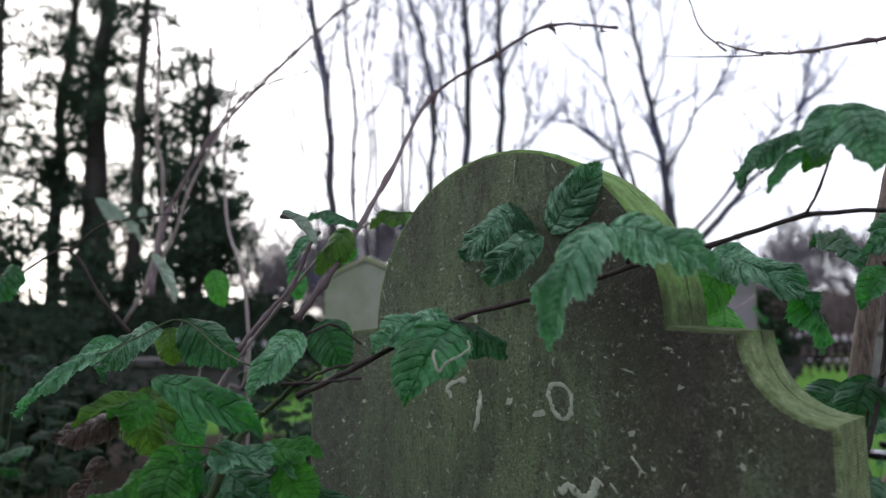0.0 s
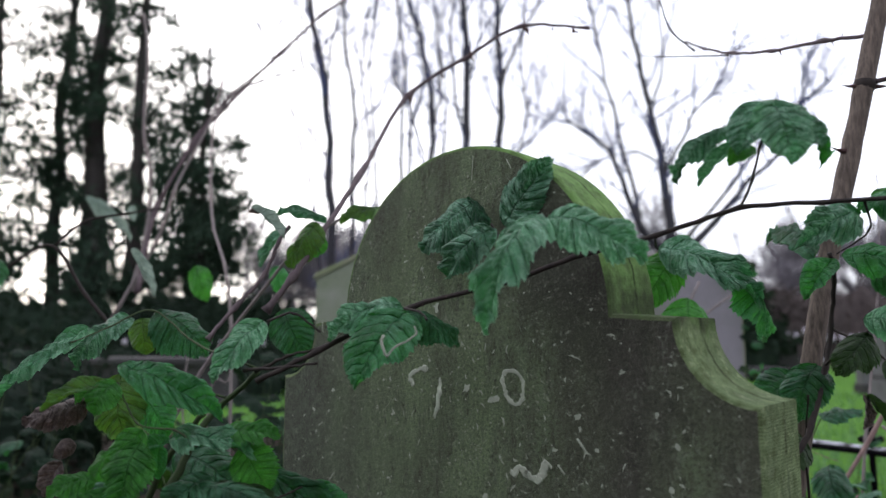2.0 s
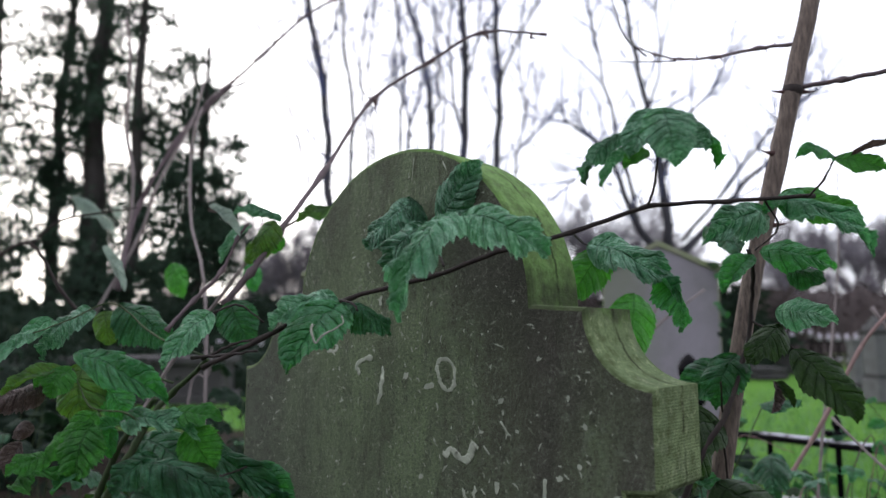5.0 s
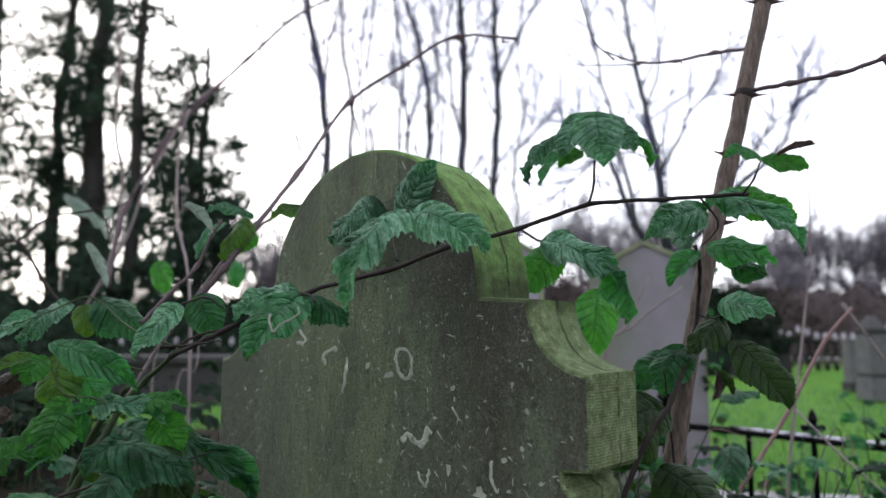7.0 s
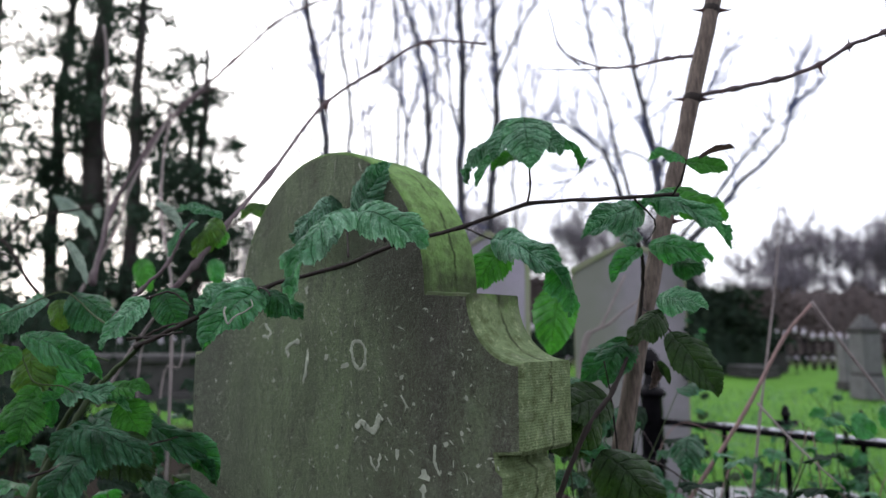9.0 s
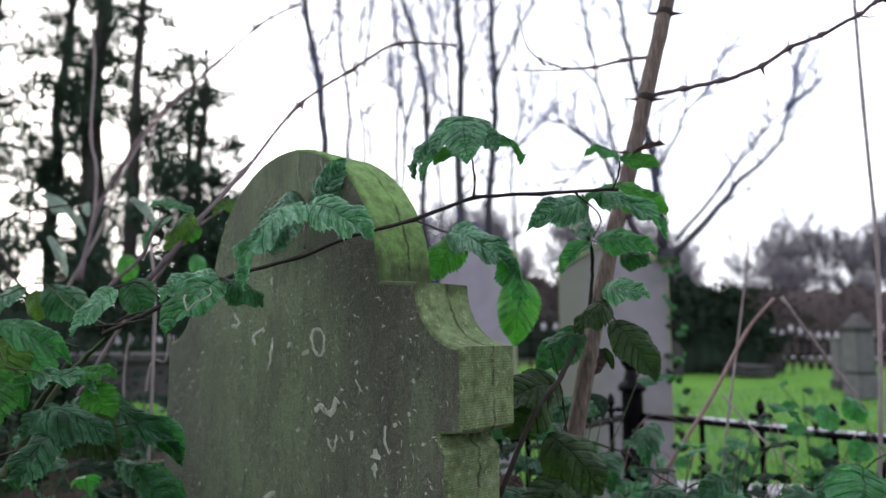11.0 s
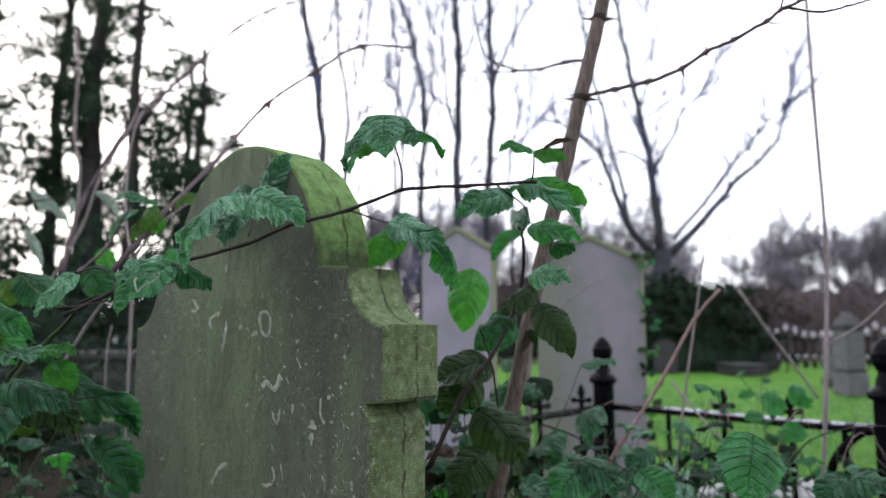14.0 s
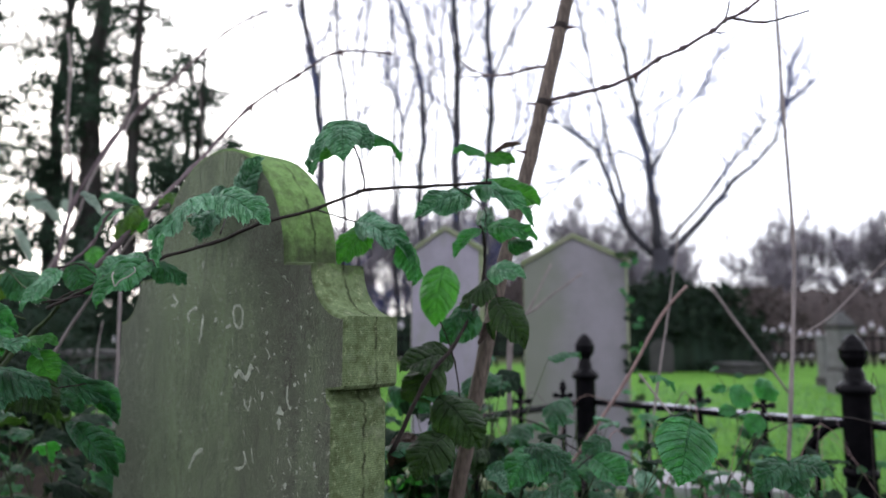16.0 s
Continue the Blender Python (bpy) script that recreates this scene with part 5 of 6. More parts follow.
thorn(SPRAY['cane'], (0.923, 0.750, 1.355), (0.1, -0.2, -1.0), 0.0115)
thorn(SPRAY['cane'], (0.966, 0.740, 1.373), (0.2, -0.2, -1.0), 0.0079)
thorn(SPRAY['cane'], (0.992, 0.730, 1.361), (0.0, -0.2, 1.0), 0.0069)
thorn(SPRAY['cane'], (1.015, 0.730, 1.363), (0.0, -0.2, -1.0), 0.0069)
thorn(SPRAY['cane'], (0.974, 0.730, 1.382), (-0.1, -0.2, 1.0), 0.0104)
thorn(SPRAY['cane'], (0.964, 0.730, 1.378), (0.6, -0.2, 0.8), 0.0078)
thorn(SPRAY['cane'], (0.911, 0.760, 1.349), (-0.3, -0.2, 1.0), 0.0062)
thorn(SPRAY['cane'], (0.795, 0.850, 1.304), (0.0, -0.2, -1.0), 0.0087)
thorn(SPRAY['cane'], (0.704, 0.920, 1.300), (-0.2, -0.2, -1.0), 0.0102)
thorn(SPRAY['arch'], (-0.016, 1.340, 1.411), (0.0, -0.2, -1.0), 0.0163)
thorn(SPRAY['arch'], (-0.016, 1.340, 1.414), (-0.9, -0.2, 0.5), 0.0150)
thorn(SPRAY['arch'], (-0.013, 1.340, 1.417), (0.2, -0.2, 1.0), 0.0122)
thorn(SPRAY['arch'], (0.105, 1.320, 1.497), (-0.2, -0.2, 1.0), 0.0161)
thorn(SPRAY['arch'], (0.106, 1.320, 1.494), (0.3, -0.2, -1.0), 0.0161)
thorn(SPRAY['arch'], (0.213, 1.310, 1.548), (0.0, -0.2, 1.0), 0.0214)
thorn(SPRAY['arch'], (0.218, 1.310, 1.545), (0.3, -0.2, -1.0), 0.0187)
thorn(SPRAY['arch'], (0.309, 1.300, 1.538), (0.8, -0.2, -0.3), 0.0159)
thorn(SPRAY['arch'], (0.309, 1.300, 1.541), (0.3, -0.2, 1.0), 0.0133)
thorn(SPRAY['arch'], (0.268, 1.300, 1.542), (0.0, -0.2, 1.0), 0.0093)
thorn(SPRAY['arch'], (0.049, 1.330, 1.454), (-0.5, -0.2, 0.8), 0.0108)
thorn(SPRAY['arch'], (0.163, 1.310, 1.516), (0.2, -0.2, -1.0), 0.0120)
thorn(SPRAY['arch'], (-0.342, 2.060, 1.932), (-0.4, -0.2, 1.0), 0.0175)
thorn(SPRAY['arch'], (-0.342, 2.060, 1.928), (0.3, -0.2, -1.0), 0.0194)
thorn(SPRAY['arch'], (-0.276, 2.060, 1.966), (0.0, -0.2, 1.0), 0.0155)
thorn(SPRAY['arch'], (-0.407, 2.050, 1.855), (-0.3, -0.2, 1.0), 0.0155)
thorn(SPRAY['arch'], (-0.471, 2.040, 1.791), (0.3, -0.2, -1.0), 0.0173)
thorn(SPRAY['arch'], (-0.524, 2.030, 1.731), (-0.6, -0.2, 0.8), 0.0153)
thorn(SPRAY['arch'], (-0.222, 2.060, 2.000), (0.0, -0.2, -1.0), 0.0175)
thorn(SPRAY['arch'], (-0.628, 2.010, 1.607), (-0.5, -0.2, 0.8), 0.0171)
thorn(SPRAY['arch'], (-0.422, 2.050, 1.744), (0.4, -0.2, 0.8), 0.0155)
thorn(SPRAY['arch'], (-0.527, 2.040, 1.701), (0.0, -0.2, -1.0), 0.0154)
thorn(SPRAY['cane'], (0.667, 1.000, 1.391), (-0.3, -0.2, 1.0), 0.0096)
thorn(SPRAY['cane'], (0.655, 1.010, 1.391), (0.2, -0.2, -1.0), 0.0097)
thorn(SPRAY['cane'], (0.637, 1.050, 1.401), (-0.3, -0.2, 1.0), 0.0090)
thorn(SPRAY['cane'], (0.618, 1.100, 1.413), (0.2, -0.2, -1.0), 0.0114)
thorn(SPRAY['cane'], (0.596, 1.150, 1.430), (-0.3, -0.2, 1.0), 0.0097)
thorn(SPRAY['cane'], (0.566, 1.190, 1.447), (0.1, -0.2, -1.0), 0.0111)
thorn(SPRAY['cane'], (0.548, 1.240, 1.476), (-0.2, -0.2, 1.0), 0.0104)
thorn(SPRAY['cane'], (0.530, 1.270, 1.501), (0.2, -0.2, -1.0), 0.0094)
thorns_along(SPRAY["main"], (0.271, 0.69, 1.039), (0.351, 0.668, 1.064), 4, 0.004, 5)
thorns_along(SPRAY["main"], (0.351, 0.668, 1.064), (0.441, 0.675, 1.072), 4, 0.004, 6)

thorns_along(SPRAY["main"], (0.013, 0.735, 0.966), (0.187, 0.69, 1.017), 7, 0.004, 10)

# spray across the headstone
leaf(SPRAY['main'], (0.142, 0.606, 1.046), (0.082, 0.556, 0.945), 0.056, (-0.5, -0.75, 0.45), 6, 't')
leaf(SPRAY['main'], (0.147, 0.608, 1.046), (0.228, 0.580, 1.004), 0.064, (0.1, -0.85, 0.55), 4, 't')
leaf(SPRAY['main'], (0.121, 0.785, 1.065), (0.171, 0.744, 1.136), 0.052, (-0.3, -0.9, 0.2), 0, 's')
leaf(SPRAY['main'], (0.085, 0.815, 1.098), (0.020, 0.845, 1.042), 0.062, FACE['c'], 3, 's')
leaf(SPRAY['main'], (0.106, 0.760, 1.058), (0.050, 0.810, 1.005), 0.048, FACE['c'], 1, 's')
leaf(SPRAY['main'], (0.079, 0.830, 1.107), (0.102, 0.800, 1.062), 0.030, FACE['c'], 3, 'd')
leaf(SPRAY['main'], (0.005, 0.710, 0.968), (-0.074, 0.715, 0.934), 0.046, FACE['k'], 1, 't')
leaf(SPRAY['main'], (0.011, 0.700, 0.960), (-0.034, 0.640, 0.890), 0.076, FACE['k'], 0, 'g')
leaf(SPRAY['main'], (0.009, 0.720, 0.962), (0.067, 0.720, 0.926), 0.042, FACE['k'], 3, 'd')
leaf(SPRAY['main'], (0.334, 0.552, 1.138), (0.339, 0.530, 1.078), 0.054, (0, -0.9, 0.4), 0, 't')
leaf(SPRAY['main'], (0.330, 0.556, 1.137), (0.300, 0.548, 1.090), 0.044, (-0.35, -0.85, 0.45), 0, 's')
leaf(SPRAY['main'], (0.337, 0.556, 1.137), (0.374, 0.548, 1.097), 0.042, (0.3, -0.85, 0.45), 0, 's')
leaf(SPRAY['main'], (0.322, 0.572, 1.126), (0.270, 0.632, 1.086), 0.019, (-0.4, -0.6, 0.8), 1, 's')
leaf(SPRAY['main'], (0.312, 0.580, 1.108), (0.284, 0.600, 1.072), 0.018, (-0.4, -0.8, 0.5), 2, 't')
leaf(SPRAY['main'], (0.346, 0.576, 1.130), (0.411, 0.612, 1.100), 0.024, (0.3, -0.6, 0.8), 1, 'g')
leaf(SPRAY['main'], (0.325, 0.580, 1.105), (0.300, 0.570, 1.084), 0.022, FACE['c'], 2, 'b')
leaf(SPRAY['main'], (0.343, 0.840, 1.037), (0.290, 0.820, 0.969), 0.059, FACE['c'], 4, 'b')
leaf(SPRAY['main'], (0.320, 0.840, 1.044), (0.421, 0.780, 0.976), 0.062, FACE['c'], 5, 's')
leaf(SPRAY['main'], (0.474, 1.180, 0.999), (0.453, 1.160, 0.867), 0.091, FACE['c'], 1, 'b')
leaf(SPRAY['main'], (0.407, 0.800, 1.008), (0.423, 0.780, 0.929), 0.049, FACE['r'], 3, 'g')
leaf(SPRAY['main'], (0.516, 0.740, 1.070), (0.428, 0.700, 1.033), 0.052, FACE['c'], 1, 's')
leaf(SPRAY['main'], (0.524, 0.740, 1.085), (0.607, 0.680, 1.021), 0.044, FACE['c'], 5, 't')
leaf(SPRAY['main'], (0.542, 0.760, 1.097), (0.628, 0.740, 1.059), 0.050, FACE['c'], 0, 'b')
leaf(SPRAY['main'], (0.570, 0.750, 1.087), (0.503, 0.720, 1.074), 0.040, FACE['k'], 3, 'g')
leaf(SPRAY['main'], (0.531, 0.620, 1.108), (0.484, 0.600, 1.106), 0.024, FACE['k'], 1, 'g')
leaf(SPRAY['main'], (0.532, 0.620, 1.106), (0.573, 0.600, 1.092), 0.028, FACE['c'], 0, 'b')
leaf(SPRAY['main'], (0.545, 0.612, 1.108), (0.582, 0.600, 1.118), 0.008, FACE['c'], 2, 'w')
leaf(SPRAY['main'], (0.550, 0.840, 1.037), (0.629, 0.800, 1.012), 0.056, FACE['c'], 1, 'g')
leaf(SPRAY['main'], (0.584, 0.840, 1.007), (0.625, 0.820, 0.995), 0.040, FACE['c'], 3, 'd')
leaf(SPRAY['main'], (0.537, 0.840, 1.030), (0.489, 0.820, 0.979), 0.039, FACE['l'], 2, 'g')
leaf(SPRAY['main'], (0.551, 0.904, 1.044), (0.550, 1.036, 1.089), 0.040, FACE['k'], 1, 'd')
# cane leaves lower down
leaf(SPRAY['cane'], (0.547, 0.800, 0.955), (0.603, 0.760, 0.943), 0.054, FACE['c'], 1, 't')
leaf(SPRAY['cane'], (0.553, 0.800, 0.937), (0.500, 0.780, 0.892), 0.052, FACE['l'], 3, 'o')
leaf(SPRAY['cane'], (0.557, 0.780, 0.907), (0.599, 0.720, 0.830), 0.059, FACE['c'], 0, 'o')
leaf(SPRAY['cane'], (0.541, 0.950, 0.877), (0.465, 0.930, 0.834), 0.064, FACE['c'], 1, 'd')
leaf(SPRAY['cane'], (0.540, 0.800, 0.867), (0.527, 0.780, 0.830), 0.017, FACE['r'], 2, 'w')
leaf(SPRAY['cane'], (0.545, 0.800, 0.867), (0.554, 0.780, 0.837), 0.014, FACE['c'], 2, 'o')
leaf(SPRAY['cane'], (0.486, 0.840, 0.813), (0.397, 0.820, 0.788), 0.094, FACE['k'], 0, 'o')
leaf(SPRAY['cane'], (0.466, 0.850, 0.796), (0.401, 0.830, 0.740), 0.079, FACE['c'], 3, 'o')
leaf(SPRAY['cane'], (0.521, 0.860, 0.899), (0.481, 0.840, 0.832), 0.061, FACE['l'], 1, 'd')
leaf(SPRAY['cane'], (0.462, 0.800, 0.745), (0.529, 0.760, 0.670), 0.086, FACE['c'], 3, 'o')
leaf(SPRAY['cane'], (0.432, 0.840, 0.744), (0.480, 0.820, 0.727), 0.049, FACE['u'], 2, 'g')
leaf(SPRAY['cane'], (0.423, 0.840, 0.678), (0.382, 0.820, 0.626), 0.049, FACE['c'], 2, 'w')
leaf(SPRAY['cane'], (0.475, 0.740, 0.692), (0.428, 0.720, 0.628), 0.077, FACE['k'], 1, 'o')
# low spray left of the stone
leaf(SPRAY['low'], (-0.392, 0.847, 0.945), (-0.502, 0.838, 0.854), 0.046, FACE['k'], 0, 't')
leaf(SPRAY['low'], (-0.353, 0.870, 0.960), (-0.428, 0.880, 0.894), 0.051, FACE['k'], 1, 's')
leaf(SPRAY['low'], (-0.360, 0.920, 0.959), (-0.351, 0.920, 0.910), 0.050, FACE['c'], 3, 'y')
leaf(SPRAY['low'], (-0.341, 0.920, 0.968), (-0.274, 0.940, 0.908), 0.076, FACE['k'], 3, 'd')
leaf(SPRAY['low'], (-0.152, 0.757, 0.952), (-0.203, 0.740, 0.885), 0.056, FACE['k'], 0, 't')
leaf(SPRAY['low'], (-0.132, 0.760, 0.965), (-0.104, 0.760, 0.913), 0.053, FACE['c'], 1, 'd')
leaf(SPRAY['low'], (-0.300, 0.735, 0.904), (-0.175, 0.690, 0.857), 0.044, FACE['k'], 0, 'g')
leaf(SPRAY['low'], (-0.305, 0.720, 0.886), (-0.364, 0.700, 0.859), 0.027, FACE['k'], 2, 'y')
leaf(SPRAY['low'], (-0.331, 0.730, 0.864), (-0.395, 0.720, 0.845), 0.037, FACE['c'], 3, 'w')
leaf(SPRAY['low'], (-0.293, 0.710, 0.887), (-0.310, 0.700, 0.855), 0.038, FACE['c'], 1, 'b')
leaf(SPRAY['low'], (-0.350, 0.850, 0.889), (-0.342, 0.850, 0.806), 0.067, FACE['c'], 1, 'y')
leaf(SPRAY['low'], (-0.329, 0.860, 0.867), (-0.294, 0.860, 0.810), 0.052, FACE['c'], 3, 'g')
leaf(SPRAY['low'], (-0.236, 0.720, 0.827), (-0.145, 0.701, 0.817), 0.040, FACE['k'], 5, 't')
leaf(SPRAY['low'], (-0.234, 0.720, 0.825), (-0.287, 0.713, 0.808), 0.022, FACE['k'], 2, 'g')
leaf(SPRAY['low'], (-0.183, 0.720, 0.833), (-0.119, 0.699, 0.835), 0.040, FACE['k'], 4, 'b')
leaf(SPRAY['low'], (-0.161, 0.721, 0.821), (-0.134, 0.727, 0.774), 0.052, FACE['c'], 4, 'b')
leaf(SPRAY['low'], (-0.232, 0.720, 0.839), (-0.185, 0.700, 0.823), 0.025, FACE['k'], 1, 'g')
leaf(SPRAY['low'], (-0.260, 0.700, 0.828), (-0.272, 0.690, 0.769), 0.053, FACE['c'], 4, 'b')
leaf(SPRAY['low'], (-0.301, 0.720, 0.814), (-0.319, 0.720, 0.784), 0.030, FACE['c'], 3, 'b')
leaf(SPRAY['low'], (-0.249, 0.720, 0.823), (-0.247, 0.720, 0.787), 0.025, FACE['c'], 2, 'g')
leaf(SPRAY['low'], (-0.339, 0.720, 0.826), (-0.358, 0.720, 0.808), 0.019, FACE['r'], 3, 'w')
leaf(SPRAY['low'], (-0.360, 0.740, 0.802), (-0.376, 0.740, 0.765), 0.030, FACE['c'], 2, 'w')
leaf(SPRAY['low'], (-0.369, 0.740, 0.753), (-0.273, 0.700, 0.772), 0.031, FACE['k'], 1, 'b')
leaf(SPRAY['low'], (-0.182, 0.700, 0.787), (-0.104, 0.680, 0.732), 0.068, FACE['k'], 3, 'o')
leaf(SPRAY['low'], (-0.106, 0.800, 0.766), (-0.055, 0.780, 0.711), 0.044, FACE['k'], 2, 'g')
leaf(SPRAY['low'], (-0.179, 0.750, 0.753), (-0.203, 0.720, 0.730), 0.045, FACE['k'], 1, 'o')
leaf(SPRAY['low'], (-0.178, 0.640, 0.798), (-0.080, 0.620, 0.762), 0.049, FACE['k'], 3, 'd')
leaf(SPRAY['low'], (-0.155, 0.640, 0.770), (-0.194, 0.620, 0.704), 0.058, FACE['k'], 1, 'd')
leaf(SPRAY['low'], (-0.114, 0.760, 0.704), (-0.033, 0.740, 0.629), 0.044, FACE['k'], 2, 'd')
leaf(SPRAY['low'], (-0.195, 0.800, 0.790), (-0.057, 0.780, 0.715), 0.052, FACE['k'], 5, 'd')
leaf(SPRAY['low'], (-0.186, 0.700, 0.793), (-0.227, 0.680, 0.756), 0.049, FACE['k'], 1, 'd')
leaf(SPRAY['low'], (-0.305, 0.740, 0.884), (-0.340, 0.720, 0.867), 0.030, FACE['k'], 1, 'b')
leaf(SPRAY['low'], (-0.262, 0.710, 0.839), (-0.293, 0.700, 0.790), 0.040, FACE['c'], 0, 'b')
leaf(SPRAY['low'], (-0.314, 0.720, 0.787), (-0.353, 0.700, 0.774), 0.034, FACE['k'], 1, 'b')
leaf(SPRAY['low'], (-0.263, 0.700, 0.784), (-0.300, 0.700, 0.753), 0.029, FACE['k'], 2, 'g')
leaf(SPRAY['low'], (-0.231, 0.956, 0.686), (-0.129, 0.935, 0.611), 0.036, FACE['k'], 1, 's')
leaf(SPRAY['low'], (-0.161, 0.902, 0.679), (-0.082, 0.867, 0.632), 0.050, FACE['k'], 4, 'g')
leaf(SPRAY['low'], (-0.321, 0.971, 0.773), (-0.191, 0.928, 0.713), 0.085, FACE['k'], 4, 'd')
# arching twig leaves
leaf(SPRAY['arch'], (-1.180, 2.338, 1.411), (-1.010, 2.318, 1.266), 0.061, FACE['k'], 1, 'p')
leaf(SPRAY['arch'], (-1.022, 2.338, 1.378), (-1.011, 2.338, 1.323), 0.033, FACE['c'], 2, 'p')
leaf(SPRAY['arch'], (-0.497, 1.184, 1.086), (-0.453, 1.184, 1.003), 0.020, FACE['r'], 2, 'p')
leaf(SPRAY['arch'], (-0.218, 0.929, 1.113), (-0.166, 0.909, 1.067), 0.018, FACE['r'], 2, 'p')
leaf(SPRAY['arch'], (-0.221, 0.929, 1.107), (-0.199, 0.929, 1.104), 0.011, FACE['c'], 2, 'w')
leaf(SPRAY['arch'], (-0.117, 0.954, 1.099), (-0.185, 0.934, 1.106), 0.016, FACE['k'], 1, 's')
leaf(SPRAY['arch'], (-0.182, 1.026, 1.099), (-0.224, 1.006, 1.037), 0.031, FACE['l'], 2, 's')
leaf(SPRAY['arch'], (-0.137, 0.997, 1.102), (-0.182, 0.997, 1.036), 0.050, FACE['c'], 3, 'y')
leaf(SPRAY['arch'], (-0.134, 1.027, 1.083), (-0.147, 1.027, 1.053), 0.029, FACE['c'], 1, 'b')
leaf(SPRAY['arch'], (-0.525, 1.591, 1.096), (-0.498, 1.591, 1.013), 0.057, FACE['c'], 1, 'b')
leaf(SPRAY['arch'], (-0.340, 1.591, 1.096), (-0.329, 1.591, 1.027), 0.049, FACE['c'], 3, 'g')
leaf(SPRAY['arch'], (-0.040, 1.050, 1.128), (-0.108, 1.020, 1.108), 0.035, FACE['k'], 1, 'y')
leaf(SPRAY['arch'], (-0.736, 1.200, 1.068), (-0.780, 1.200, 1.000), 0.058, FACE['c'], 3, 'd')
# leaf standing low before the railing
leaf(SPRAY['right'], (0.829, 0.660, 0.725), (0.792, 0.600, 0.647), 0.088, FACE['c'], 0, 'g')
leaf(SPRAY['right'], (0.871, 1.000, 0.768), (0.903, 0.950, 0.745), 0.033, FACE['u'], 1, 'g')
leaf(SPRAY['right'], (0.737, 0.900, 0.630), (0.780, 0.860, 0.590), 0.071, FACE['k'], 2, 'g')
leaf(SPRAY['right'], (0.640, 0.850, 0.648), (0.581, 0.800, 0.603), 0.078, FACE['k'], 1, 'g')
leaf(SPRAY['right'], (0.611, 0.850, 0.658), (0.678, 0.800, 0.630), 0.074, FACE['k'], 3, 'd')
leaf(SPRAY['right'], (1.034, 0.800, 0.640), (1.085, 0.760, 0.627), 0.062, FACE['k'], 1, 'd')
leaf(SPRAY['right'], (1.037, 0.800, 0.638), (0.963, 0.760, 0.604), 0.062, FACE['k'], 1, 'd')
leaf(SPRAY['right'], (1.036, 0.800, 0.637), (1.025, 0.760, 0.594), 0.056, FACE['k'], 3, 'd')
leaf(SPRAY['right'], (1.214, 1.300, 0.659), (1.186, 1.300, 0.620), 0.054, FACE['c'], 0, 'g')
leaf(SPRAY['right'], (0.799, 1.200, 0.577), (0.880, 1.180, 0.550), 0.076, FACE['k'], 3, 'd')
leaf(SPRAY['right'], (1.190, 1.300, 0.575), (1.262, 1.300, 0.575), 0.041, FACE['u'], 1, 'g')
leaf(SPRAY['right'], (1.265, 1.600, 0.694), (1.326, 1.600, 0.656), 0.070, FACE['c'], 0, 'g')
leaf(SPRAY['right'], (1.345, 1.600, 0.722), (1.397, 1.600, 0.664), 0.064, FACE['c'], 3, 'g')
line = smooth_line([(-0.007, 0.634, 0.9360), (-0.009, 0.634, 0.9310), (-0.007, 0.634, 0.9231), (-0.004, 0.634, 0.9164), (0.001, 0.634, 0.9226), (0.008, 0.634, 0.9276), (0.014, 0.634, 0.9299), (0.020, 0.634, 0.9343), (0.024, 0.634, 0.9377), (0.022, 0.634, 0.9445)], 3)
v, f = tube(line, [0.0015 - 0.0007 * i / len(line) for i in range(len(line))], 5)
link_mesh("leaf_mine", v, f, LICHEN, SPRAY["main"], "pale winding leaf miner trail")


def dead_stem(r0, r1, *pts, skin=DEAD):
    line = smooth_line(pts, 5)
    n = len(line)
    rnd = random.Random(int(abs(pts[0][0]) * 1e4))
    rad = [(r0 + (r1 - r0) * i / (n - 1)) * (1.2 if i % 5 == 0 else rnd.uniform(0.93, 1.05)) for i in range(n)]
    v, f = tube(line, rad, 7)
    ob = link_mesh("dry_stem", v, f, skin)
    tagged(ob, "dry leafless greyish brown stem standing among brambles", "stem", "dry stems")


dead_stem(.0055, .0036, (0.710, 2.200, 0.000), (0.710, 2.200, 0.810), (0.784, 2.200, 0.934), (0.870, 2.200, 1.105))
dead_stem(.0055, .0036, (0.720, 2.200, 0.000), (0.720, 2.200, 0.806), (0.815, 2.200, 0.944), (0.984, 2.200, 1.071))
dead_stem(.0062, .0045, (1.415, 1.620, 0.364), (1.447, 1.620, 0.677), (1.502, 1.680, 0.966), (1.521, 1.700, 1.137), (1.524, 1.720, 1.564), (1.521, 1.720, 1.973))
dead_stem(.0045, .0012, (1.066, 1.750, 0.409), (1.119, 1.780, 0.678), (1.175, 1.800, 0.946), (1.213, 1.820, 1.139), (1.243, 1.850, 1.379))
dead_stem(.0050, .0038, (0.757, 1.450, 0.467), (0.848, 1.460, 0.591), (0.947, 1.460, 0.734), (1.041, 1.460, 0.894), (1.111, 1.460, 0.974), skin=PINK_STEM)
dead_stem(.0050, .0035, (1.343, 1.900, 1.001), (1.432, 1.900, 0.869), (1.509, 1.900, 0.761), (1.576, 1.900, 0.662))
dead_stem(.0030, .0018, (1.469, 1.620, 0.835), (1.562, 1.600, 0.898), (1.669, 1.580, 1.008), (1.759, 1.560, 1.101))
dead_stem(.0052, .0030, (-0.863, 1.900, 0.979), (-0.748, 1.900, 1.202), (-0.702, 1.900, 1.354), (-0.632, 1.950, 1.553), (-0.614, 2.000, 1.702))
dead_stem(.0060, .0040, (-0.859, 2.000, 1.062), (-0.823, 2.000, 1.238), (-0.820, 2.000, 1.417), (-0.846, 2.000, 1.538), (-0.848, 2.000, 1.784), (-0.866, 2.000, 1.910))
